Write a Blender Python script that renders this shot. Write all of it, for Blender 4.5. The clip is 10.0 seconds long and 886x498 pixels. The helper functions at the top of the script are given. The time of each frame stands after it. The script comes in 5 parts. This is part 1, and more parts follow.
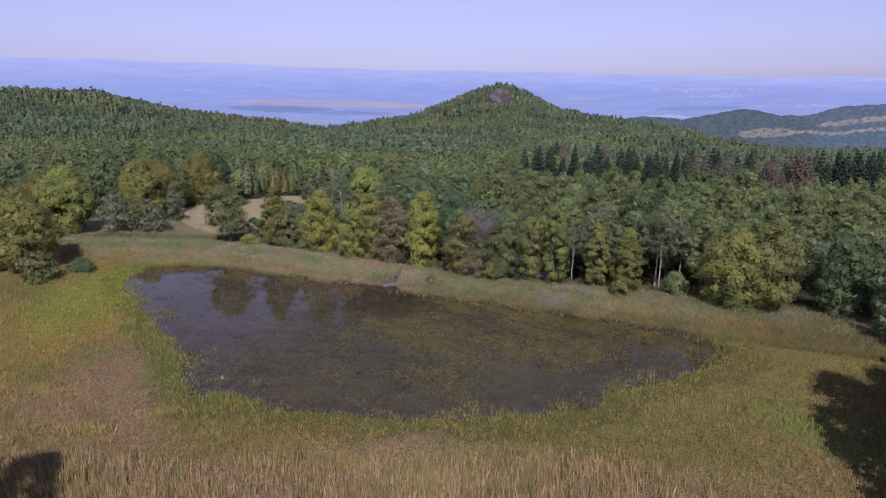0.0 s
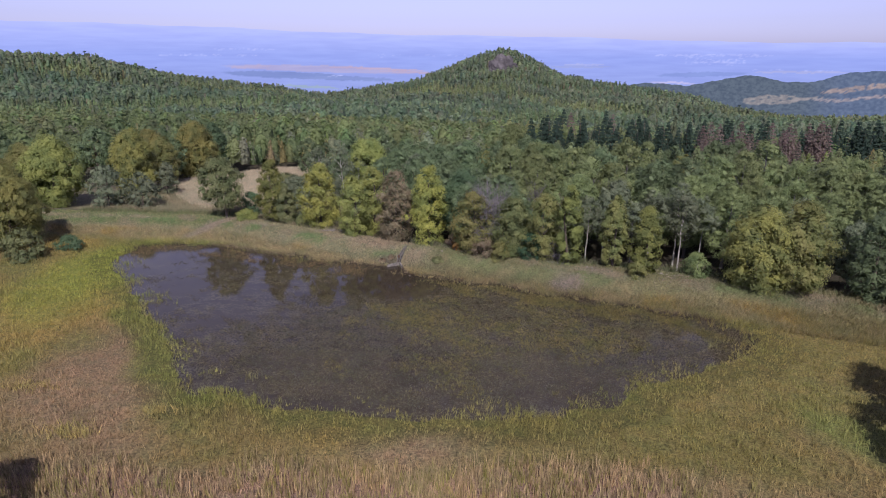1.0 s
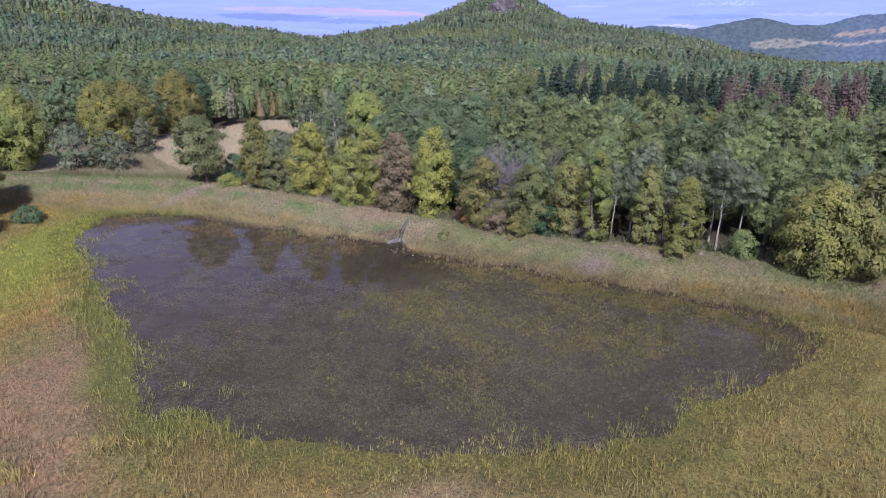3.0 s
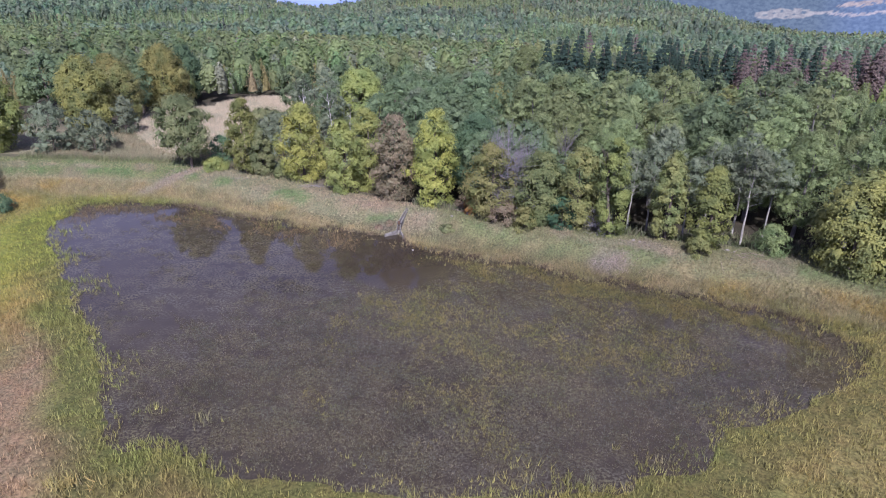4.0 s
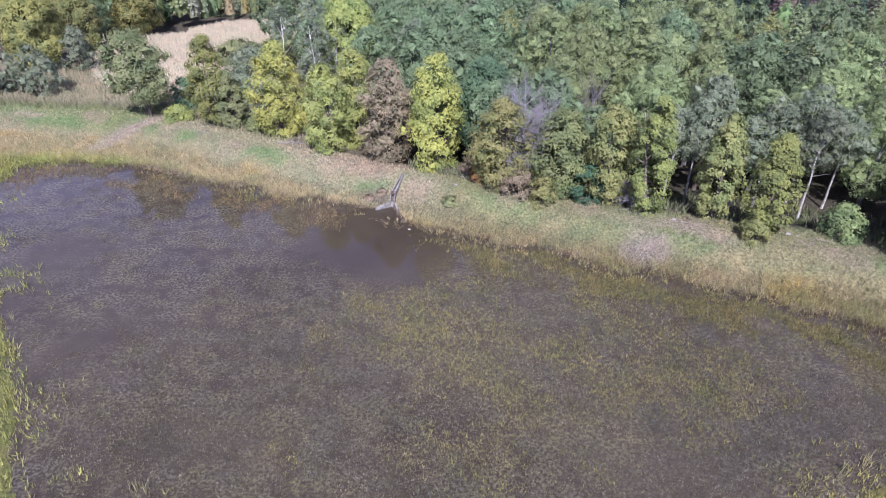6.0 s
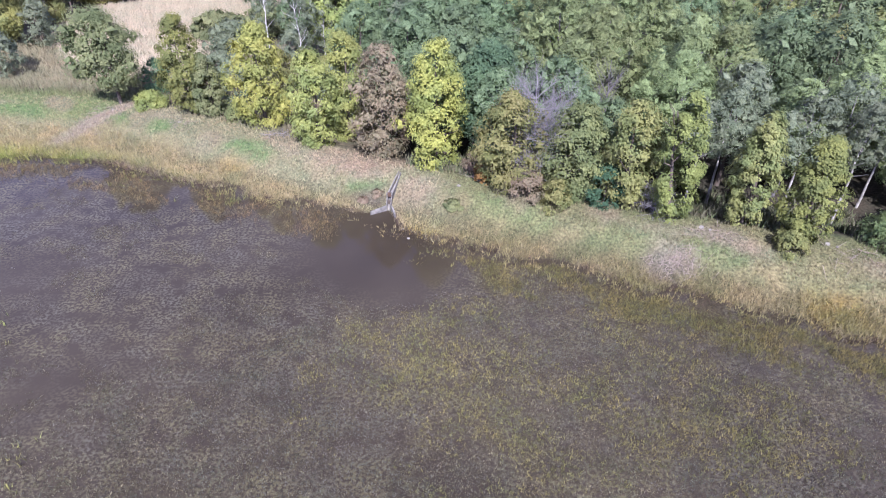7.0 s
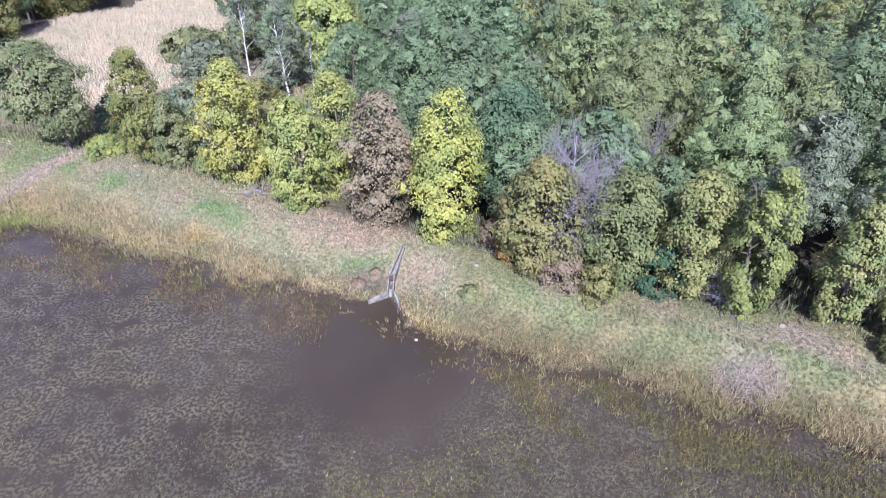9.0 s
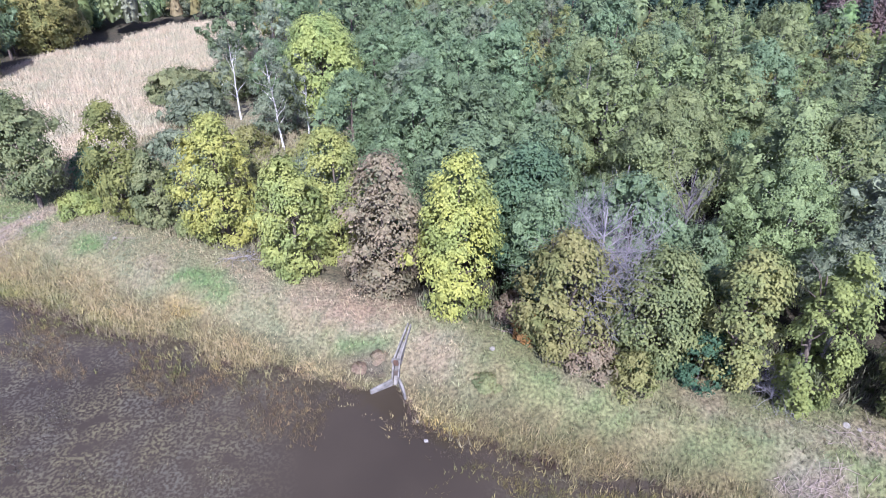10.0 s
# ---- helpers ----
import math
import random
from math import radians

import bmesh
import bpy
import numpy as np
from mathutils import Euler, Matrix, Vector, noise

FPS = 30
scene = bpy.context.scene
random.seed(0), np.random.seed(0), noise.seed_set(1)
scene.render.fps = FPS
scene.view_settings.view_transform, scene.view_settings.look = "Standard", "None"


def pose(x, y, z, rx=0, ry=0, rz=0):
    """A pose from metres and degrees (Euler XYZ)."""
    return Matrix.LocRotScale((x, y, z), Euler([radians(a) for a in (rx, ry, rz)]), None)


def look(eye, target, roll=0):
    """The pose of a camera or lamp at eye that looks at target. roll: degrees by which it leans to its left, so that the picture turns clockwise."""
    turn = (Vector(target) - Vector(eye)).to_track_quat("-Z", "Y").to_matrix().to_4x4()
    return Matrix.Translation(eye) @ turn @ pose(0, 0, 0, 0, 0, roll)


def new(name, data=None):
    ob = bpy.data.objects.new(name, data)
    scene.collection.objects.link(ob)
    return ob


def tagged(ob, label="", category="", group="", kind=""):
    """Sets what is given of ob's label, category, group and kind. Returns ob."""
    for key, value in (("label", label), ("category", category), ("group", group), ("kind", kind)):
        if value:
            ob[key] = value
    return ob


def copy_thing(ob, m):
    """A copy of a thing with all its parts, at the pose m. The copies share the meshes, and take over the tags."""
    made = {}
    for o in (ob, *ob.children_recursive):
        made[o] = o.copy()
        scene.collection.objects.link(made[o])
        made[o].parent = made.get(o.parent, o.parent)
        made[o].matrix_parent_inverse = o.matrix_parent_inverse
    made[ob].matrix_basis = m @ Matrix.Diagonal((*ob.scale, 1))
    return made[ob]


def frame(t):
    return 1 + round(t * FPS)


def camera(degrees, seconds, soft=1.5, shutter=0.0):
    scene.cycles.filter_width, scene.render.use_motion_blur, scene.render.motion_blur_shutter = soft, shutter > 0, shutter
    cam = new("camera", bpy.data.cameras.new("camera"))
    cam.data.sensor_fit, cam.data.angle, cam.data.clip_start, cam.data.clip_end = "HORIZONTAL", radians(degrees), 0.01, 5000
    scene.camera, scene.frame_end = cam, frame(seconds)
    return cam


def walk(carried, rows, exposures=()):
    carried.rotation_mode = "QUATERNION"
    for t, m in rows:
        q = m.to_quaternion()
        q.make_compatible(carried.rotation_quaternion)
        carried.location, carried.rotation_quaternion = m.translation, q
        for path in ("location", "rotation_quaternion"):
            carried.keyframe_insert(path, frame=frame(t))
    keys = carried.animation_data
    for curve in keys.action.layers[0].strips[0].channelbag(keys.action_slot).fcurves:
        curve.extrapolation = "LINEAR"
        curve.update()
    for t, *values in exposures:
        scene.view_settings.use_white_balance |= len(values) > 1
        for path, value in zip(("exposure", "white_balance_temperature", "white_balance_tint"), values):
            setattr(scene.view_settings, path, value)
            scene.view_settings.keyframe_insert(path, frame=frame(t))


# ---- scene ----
cam = camera(70.6, 10.0, soft=1.0)
PATH = [
    (0, (1.367, 3.557, 28.292), (1.331, 5.495, 27.798), 0.3),
    (0.5, (0.87, 6.022, 28.331), (0.834, 7.947, 27.791), 0.3),
    (1, (0.3, 8.706, 28.46), (0.265, 10.616, 27.867), 0.4),
    (1.5, (-0.127, 11.444, 28.501), (-0.158, 13.339, 27.864), 0.3),
    (2, (-0.496, 14.242, 28.439), (-0.525, 16.123, 27.76), 0.4),
    (2.5, (-0.729, 17.106, 28.411), (-0.758, 18.973, 27.694), 0.4),
    (2.7, (-0.814, 18.095, 28.448), (-0.844, 19.957, 27.718), 0.4),
    (4, (-1.438, 26.123, 28.344), (-1.464, 27.943, 27.515), 0.5),
    (4.5, (-1.635, 29.225, 28.284), (-1.658, 31.021, 27.404), 0.5),
    (5, (-1.837, 32.36, 28.216), (-1.856, 34.127, 27.279), 0.6),
    (5.5, (-1.95, 35.484, 28.223), (-1.967, 37.22, 27.23), 0.7),
    (5.7, (-1.923, 36.619, 28.288), (-1.943, 38.343, 27.274), 0.8),
    (6.8, (-2.963, 44.311, 29.101), (-2.952, 45.948, 27.952), 0.7),
    (7, (-3.141, 45.485, 29.174), (-3.126, 47.115, 28.014), 0.9),
    (7.5, (-3.522, 48.633, 29.181), (-3.501, 50.249, 28.002), 0.9),
    (8, (-3.782, 51.818, 29.193), (-3.759, 53.419, 27.994), 0.9),
    (8.5, (-4.092, 55.047, 29.258), (-4.067, 56.649, 28.062), 0.7),
    (9, (-4.504, 58.262, 29.374), (-4.472, 59.87, 28.186), 0.8),
    (9.5, (-5.116, 61.381, 29.481), (-5.07, 63.008, 28.319), 1.0),
    (10, (-5.523, 64.51, 29.403), (-5.473, 66.159, 28.272), 1.0),
]
EXPOSURES = [(0, 0.14, 6200, 20), (1, 0.3, 6100, 21), (2.5, 0.6, 5900, 23), (4.5, 1.1, 5480, 25), (7, 1.57, 5450, 24), (8.5, 1.62, 5330, 24), (10, 1.6, 5290, 22)]
walk(cam, [(t, look(eye, target, roll)) for t, eye, target, roll in PATH], EXPOSURES)

# ---- world, sun ----
SUN_TO = Vector((0.05, -1.0, 0.0)).normalized()
SUN_UP = radians(46)
world = bpy.data.worlds.new("world")
scene.world = world
world.use_nodes = True
wn = world.node_tree
sky = wn.nodes.new("ShaderNodeTexSky")
sky.sky_type, sky.sun_disc = "NISHITA", False
sky.sun_elevation, sky.sun_rotation = SUN_UP, math.atan2(SUN_TO.x, SUN_TO.y)
sky.altitude, sky.air_density, sky.dust_density, sky.ozone_density = 500, 1.0, 1.3, 3.0
haze = wn.nodes.new("ShaderNodeMix")
haze.data_type, haze.blend_type = "RGBA", "MULTIPLY"
haze.inputs[0].default_value = 1.0
haze.inputs[7].default_value = (0.93, 0.89, 1.26, 1)
pale = wn.nodes.new("ShaderNodeHueSaturation")
pale.inputs["Saturation"].default_value = 0.5
wn.links.new(sky.outputs[0], pale.inputs["Color"])
wn.links.new(pale.outputs[0], haze.inputs[6])
wn.links.new(haze.outputs[2], wn.nodes["Background"].inputs[0])
wn.nodes["Background"].inputs[1].default_value = 0.092
sun = new("sun", bpy.data.lights.new("sun", "SUN"))
sun.data.energy, sun.data.angle, sun.data.color = 4.25, radians(0.6), (1.0, 0.95, 0.86)
sun.matrix_world = look(SUN_TO * 100 * math.cos(SUN_UP) + Vector((0, 0, 100 * math.sin(SUN_UP))), (0, 0, 0))


# ---- materials ----
def material(name, rough=0.7, spec=0.3):
    m = bpy.data.materials.new(name)
    m.use_nodes = True
    b = m.node_tree.nodes["Principled BSDF"]
    b.inputs["Roughness"].default_value = rough
    b.inputs["Specular IOR Level"].default_value = spec
    return m, m.node_tree, b


def node(nt, kind, **values):
    n = nt.nodes.new(kind)
    for k, v in values.items():
        n.inputs[k.replace("_", " ")].default_value = v
    return n


def mix(nt, fac, a, b, mode="MIX"):
    n = nt.nodes.new("ShaderNodeMix")
    n.data_type, n.blend_type = "RGBA", mode
    for sock, v in ((n.inputs[0], fac), (n.inputs[6], a), (n.inputs[7], b)):
        if isinstance(v, bpy.types.NodeSocket):
            nt.links.new(v, sock)
        elif isinstance(v, (int, float)):
            sock.default_value = v
        else:
            sock.default_value = (*v, 1)
    return n.outputs[2]


def span(nt, value, a, b, lo=0.0, hi=1.0):
    n = nt.nodes.new("ShaderNodeMapRange")
    nt.links.new(value, n.inputs[0])
    for k, v in zip((1, 2, 3, 4), (a, b, lo, hi)):
        n.inputs[k].default_value = v
    return n.outputs[0]


def noise_of(nt, scale, detail=3, coord="Object", stretch=(1, 1, 1)):
    tc = nt.nodes.new("ShaderNodeTexCoord")
    mp = node(nt, "ShaderNodeMapping", Scale=stretch)
    nt.links.new(tc.outputs[coord], mp.inputs[0])
    n = node(nt, "ShaderNodeTexNoise", Scale=scale, Detail=detail)
    nt.links.new(mp.outputs[0], n.inputs["Vector"])
    return n.outputs[0]


def bump(nt, b, height, strength, distance):
    n = node(nt, "ShaderNodeBump", Strength=strength, Distance=distance)
    nt.links.new(height, n.inputs["Height"])
    nt.links.new(n.outputs[0], b.inputs["Normal"])


def leaf_material(name, one, two, scale=0.5, spread=0.17, toned=False, translucent=0.44, bias=(0.42, 0.6), vary=(0.92, 1.08), grain=7.0):
    """Leaves: two tones in patches, each leaf and each tree a little different."""
    m, nt, b = material(name, 0.75, 0.12)
    geo = nt.nodes.new("ShaderNodeNewGeometry")
    info = nt.nodes.new("ShaderNodeObjectInfo")
    one, two = ((r, g, b * 1.12) if not toned else (r, g, b) for r, g, b in (one, two))
    col = mix(nt, span(nt, noise_of(nt, scale), *bias), one, two)
    if toned:
        at = nt.nodes.new("ShaderNodeAttribute")
        at.attribute_name = "tone"
        col = mix(nt, 1.0, col, at.outputs["Color"], "MULTIPLY")
    grain_of = noise_of(nt, 1.2 if toned else grain, 2)
    col = mix(nt, 1.0, col, mix(nt, span(nt, grain_of, 0.36, 0.64), *(((0.8,) * 3, (1.2,) * 3) if toned else ((0.8, 0.81, 0.8), (1.2, 1.19, 1.16)))), "MULTIPLY")
    if not toned:
        bump(nt, b, grain_of, 0.25, 0.06)
    hsv = nt.nodes.new("ShaderNodeHueSaturation")
    nt.links.new(col, hsv.inputs["Color"])
    each = nt.nodes.new("ShaderNodeMath")
    each.operation = "MULTIPLY"
    nt.links.new(span(nt, geo.outputs["Random Per Island"], 0, 1, 1.1 - spread, 1.1 + spread), each.inputs[0])
    nt.links.new(span(nt, info.outputs["Random"], 0, 1, *( (1, 1) if toned else vary)), each.inputs[1])
    nt.links.new(each.outputs[0], hsv.inputs["Value"])
    nt.links.new(span(nt, info.outputs["Random"], 0, 1, 0.48, 0.508), hsv.inputs["Hue"])
    nt.links.new(hsv.outputs[0], b.inputs["Base Color"])
    tr = nt.nodes.new("ShaderNodeBsdfTranslucent")
    nt.links.new(hsv.outputs[0], tr.inputs["Color"])
    ms = nt.nodes.new("ShaderNodeMixShader")
    ms.inputs[0].default_value = translucent
    nt.links.new(b.outputs[0], ms.inputs[1])
    nt.links.new(tr.outputs[0], ms.inputs[2])
    nt.links.new(ms.outputs[0], nt.nodes["Material Output"].inputs[0])
    return m


def bark_material(name, one, two, scale=3.0, stretch=(1, 1, 0.25)):
    m, nt, b = material(name, 0.85, 0.15)
    n = noise_of(nt, scale, 4, stretch=stretch)
    nt.links.new(mix(nt, span(nt, n, 0.35, 0.65), one, two), b.inputs["Base Color"])
    bump(nt, b, n, 0.6, 0.05)
    return m


def toned_material(name, scale, rough=0.9, lift=0.5, strength=0.5, distance=0.15):
    """Ground and blades: colour from the plant cover, broken up at two scales."""
    m, nt, b = material(name, rough, 0.15)
    at = nt.nodes.new("ShaderNodeAttribute")
    at.attribute_name = "tone"
    fine, wide = noise_of(nt, scale, 5), noise_of(nt, scale * 0.13, 3)
    col = mix(nt, 1.0, at.outputs["Color"], mix(nt, span(nt, fine, 0.3, 0.7), (1 - lift,) * 3, (1 + lift * 0.7,) * 3), "MULTIPLY")
    col = mix(nt, 1.0, col, mix(nt, span(nt, wide, 0.35, 0.65), (0.85, 0.92, 0.85), (1.12, 1.05, 1.0)), "MULTIPLY")
    nt.links.new(col, b.inputs["Base Color"])
    if strength:
        bump(nt, b, fine, strength, distance)
    return m


M_ground = toned_material("ground_cover", 5.0, lift=0.6, distance=0.12)
M_blade = toned_material("grass_blades", 3.0, 0.7, 0.3, 0)
M_green = leaf_material("leaves_green", (0.19, 0.225, 0.083), (0.118, 0.155, 0.06))
M_yellow = leaf_material("leaves_yellow", (0.32, 0.33, 0.08), (0.215, 0.25, 0.07), 0.35)
M_lime = leaf_material("leaves_yellow_green", (0.275, 0.3, 0.085), (0.185, 0.225, 0.07))
M_olive = leaf_material("leaves_olive", (0.222, 0.222, 0.074), (0.148, 0.17, 0.058))
M_brown = leaf_material("leaves_brown", (0.225, 0.178, 0.105), (0.172, 0.152, 0.086), 0.8, spread=0.2)
M_mid = leaf_material("leaves_mid_green", (0.185, 0.2, 0.083), (0.122, 0.145, 0.061))
M_dark = leaf_material("leaves_dark_green", (0.112, 0.17, 0.08), (0.075, 0.122, 0.06))
M_oakfar = leaf_material("leaves_deep_green", (0.15, 0.2, 0.092), (0.108, 0.15, 0.069), spread=0.14, translucent=0.42, vary=(0.86, 1.14))
M_aspen = leaf_material("leaves_pale_green", (0.195, 0.238, 0.092), (0.148, 0.186, 0.074), spread=0.14, translucent=0.42, vary=(0.86, 1.14))
M_willow = leaf_material("leaves_grey_green", (0.175, 0.2, 0.112), (0.124, 0.15, 0.084), spread=0.14, translucent=0.42, vary=(0.86, 1.14))
M_larch = leaf_material("needles_light", (0.18, 0.215, 0.09), (0.138, 0.166, 0.07), spread=0.14, translucent=0.42, vary=(0.86, 1.14))
M_spruce = leaf_material("needles_dark", (0.052, 0.082, 0.054), (0.04, 0.064, 0.044))
M_deadneedle = leaf_material("needles_dead", (0.2, 0.155, 0.12), (0.155, 0.12, 0.095))
M_blue = leaf_material("leaves_blue_green", (0.058, 0.102, 0.05), (0.046, 0.082, 0.042))
M_far = leaf_material("leaves_of_the_woods", (0.225, 0.238, 0.13), (0.15, 0.175, 0.1), 0.012, toned=True, translucent=0.55, spread=0.1)
# woods further off: distance haze put into the leaf colour as blue-grey
M_hazed = leaf_material("hazed_leaves_of_the_slopes", (0.2, 0.225, 0.165), (0.145, 0.172, 0.135), 0.012, toned=True, translucent=0.55, spread=0.1)
M_gold = leaf_material("leaves_gold_brown", (0.25, 0.24, 0.07), (0.155, 0.17, 0.058))
M_fresh = leaf_material("leaves_olive_green", (0.19, 0.21, 0.06), (0.125, 0.15, 0.048))
M_bark = bark_material("bark_brown", (0.07, 0.055, 0.045), (0.14, 0.115, 0.09))
M_birch = bark_material("bark_birch", (0.62, 0.6, 0.56), (0.25, 0.23, 0.21), 2.0, (1, 1, 1.5))
M_pale = bark_material("bark_pale_grey", (0.34, 0.32, 0.29), (0.17, 0.155, 0.14), 2.5, (1, 1, 0.8))
M_grey = bark_material("bark_grey", (0.17, 0.155, 0.15), (0.1, 0.09, 0.088))
M_conc = bark_material("concrete_weathered", (0.2, 0.185, 0.165), (0.095, 0.088, 0.078), 2.5, (1, 1, 1))
M_rock = bark_material("rock_grey", (0.125, 0.112, 0.115), (0.055, 0.05, 0.052), 0.16, (1, 1, 0.35))
M_stone = bark_material("field_stone", (0.26, 0.24, 0.205), (0.16, 0.148, 0.125), 5.0, (1, 1, 1))
M_orange = leaf_material("leaves_orange", (0.3, 0.19, 0.055), (0.24, 0.17, 0.06))
M_twig = bark_material("twigs_purple_grey", (0.245, 0.228, 0.228), (0.165, 0.152, 0.152))
M_cut = bark_material("cut_branches_bleached", (0.27, 0.22, 0.18), (0.17, 0.135, 0.11), 4.0)
M_iron = bark_material("rusty_iron", (0.10, 0.06, 0.04), (0.06, 0.04, 0.03), 8.0)

M_water, nt, b = material("pond_water", 0.03, 0.5)
n = noise_of(nt, 0.09, 4)
mud = mix(nt, span(nt, n, 0.35, 0.65), (0.032, 0.025, 0.017), (0.043, 0.034, 0.023))


def times(nt, one, two):
    m = nt.nodes.new("ShaderNodeMath")
    m.operation = "MULTIPLY"
    nt.links.new(one, m.inputs[0])
    nt.links.new(two, m.inputs[1])
    return m.outputs[0]


# tufts of weed just below the surface, in drifts, with a clear pool before the sluice
drift = times(nt, span(nt, noise_of(nt, 0.13, 4), 0.28, 0.52), span(nt, noise_of(nt, 0.7, 3), 0.34, 0.54))
tufts = times(nt, span(nt, noise_of(nt, 5.0, 5), 0.45, 0.585), drift)
tc = nt.nodes.new("ShaderNodeTexCoord")
away = nt.nodes.new("ShaderNodeVectorMath")
away.operation = "DISTANCE"
nt.links.new(tc.outputs["Object"], away.inputs[0])
away.inputs[1].default_value = (-7.5, 86.6, 0)
tufts = times(nt, tufts, span(nt, away.outputs["Value"], 5.0, 9.5))
hue = mix(nt, span(nt, noise_of(nt, 0.3, 3), 0.4, 0.6), (0.074, 0.067, 0.046), (0.09, 0.079, 0.042))
nt.links.new(mix(nt, tufts, mud, hue), b.inputs["Base Color"])
b.inputs["IOR"].default_value = 1.33
bump(nt, b, noise_of(nt, 1.6, 4), 0.005, 0.05)


# ---- meshes ----
def mesh_of(name, V, F, mat, tone=None):
    """A mesh from vertices and faces of one size (numpy arrays)."""
    me = bpy.data.meshes.new(name)
    V, F = np.asarray(V, np.float32), np.asarray(F, np.int32)
    k = F.shape[1]
    me.vertices.add(len(V)); me.loops.add(F.size); me.polygons.add(len(F))
    me.vertices.foreach_set("co", V.ravel())
    me.loops.foreach_set("vertex_index", F.ravel())
    me.polygons.foreach_set("loop_start", np.arange(0, F.size, k, dtype=np.int32))
    me.polygons.foreach_set("loop_total", np.full(len(F), k, np.int32))
    me.update(calc_edges=True)
    if tone is not None:
        at = me.attributes.new("tone", "FLOAT_COLOR", "POINT")
        at.data.foreach_set("color", np.c_[tone, np.ones(len(tone))].astype(np.float32).ravel())
    me.materials.append(mat)
    return me


def part(name, me, parent, label=""):
    ob = new(name, me)
    ob.parent = parent
    return tagged(ob, label)


def unit(a):
    return a / np.maximum(np.linalg.norm(a, axis=1, keepdims=True), 1e-6)


def leaves(P, N, T, size, aspect=0.6, fold=0.12):
    """One folded four-cornered leaf or spray at each place: along T, facing N."""
    T = unit(T - N * (T * N).sum(1, keepdims=True))
    B = np.cross(N, T)
    s = size[:, None]
    V = np.stack([P - T * s * 0.5, P + B * s * aspect * 0.5 - N * s * fold, P + T * s * 0.5, P - B * s * aspect * 0.5 - N * s * fold], 1)
    F = np.arange(4 * len(P)).reshape(-1, 4)
    return V.reshape(-1, 3), F


def tube(rng, a, z, r0, r1, sides=6, steps=4, bend=0.15):
    """A tapered, slightly crooked limb from a to z."""
    a, z = np.array(a, float), np.array(z, float)
    d = z - a
    L = np.linalg.norm(d)
    u = np.cross(d, (0.3, 1, 0.2)); u /= np.linalg.norm(u)
    v = np.cross(d, u); v /= np.linalg.norm(v)
    f = np.linspace(0, 1, steps + 1)
    C = a + f[:, None] * d + (rng.normal(0, bend * L * 0.25, (steps + 1, 3)) * (np.minimum(f, 1 - f * 0.5) * (f > 0))[:, None])
    R = r0 + (r1 - r0) * f
    an = np.arange(sides) * 2 * math.pi / sides
    ring = np.cos(an)[:, None] * u + np.sin(an)[:, None] * v
    V = (C[:, None] + R[:, None, None] * ring[None]).reshape(-1, 3)
    i, j = np.meshgrid(np.arange(steps), np.arange(sides), indexing="ij")
    i, j = i.ravel(), j.ravel()
    k = (j + 1) % sides
    F = np.stack([i * sides + j, i * sides + k, (i + 1) * sides + k, (i + 1) * sides + j], 1)
    return V, F, C


def join(pieces):
    V, F, n = [], [], 0
    for p in pieces:
        V.append(p[0]); F.append(p[1] + n); n += len(p[0])
    return np.concatenate(V), np.concatenate(F)


def wood(rng, h, w, low, limbs, r=None, sides=7, top=0.85, twigs=0, apart=False):
    """Trunk and limbs with their twigs, joined, or each limb apart."""
    r = r or 0.018 * h
    out = [tube(rng, (0, 0, -0.4), (rng.normal(0, 0.03 * h), rng.normal(0, 0.03 * h), top * h), r * 1.25, r * 0.2, sides, 6, 0.05)]
    C = out[0][2]
    for k in range(limbs):
        f = rng.uniform(low, 0.85)
        s = C[0] + (C[-1] - C[0]) * f
        an = k * 2.4 + rng.uniform(-0.4, 0.4)
        reach = w * 0.5 * rng.uniform(0.55, 0.95) * (1.15 - 0.6 * f)
        e = s + np.array((math.cos(an) * reach, math.sin(an) * reach, h * rng.uniform(0.05, 0.2)))
        limb = tube(rng, s, e, r * 0.45 * (1.1 - f * 0.6), r * 0.08, 5, 3, 0.25)
        out.append(limb)
        for q in range(twigs):
            g = rng.uniform(0.3, 1.0)
            s2 = limb[2][0] + (limb[2][-1] - limb[2][0]) * g
            e2 = s2 + rng.normal(0, 1, 3) * reach * 0.26 + np.array((0, 0, 0.12 * h * rng.uniform(0.3, 1)))
            out.append(tube(rng, s2, e2, r * 0.09, r * 0.025, 3, 2, 0.3))
    return join(out) if not apart else [join(out[:1])] + [join(out[k:k + 1 + twigs]) for k in range(1, len(out), 1 + twigs)]


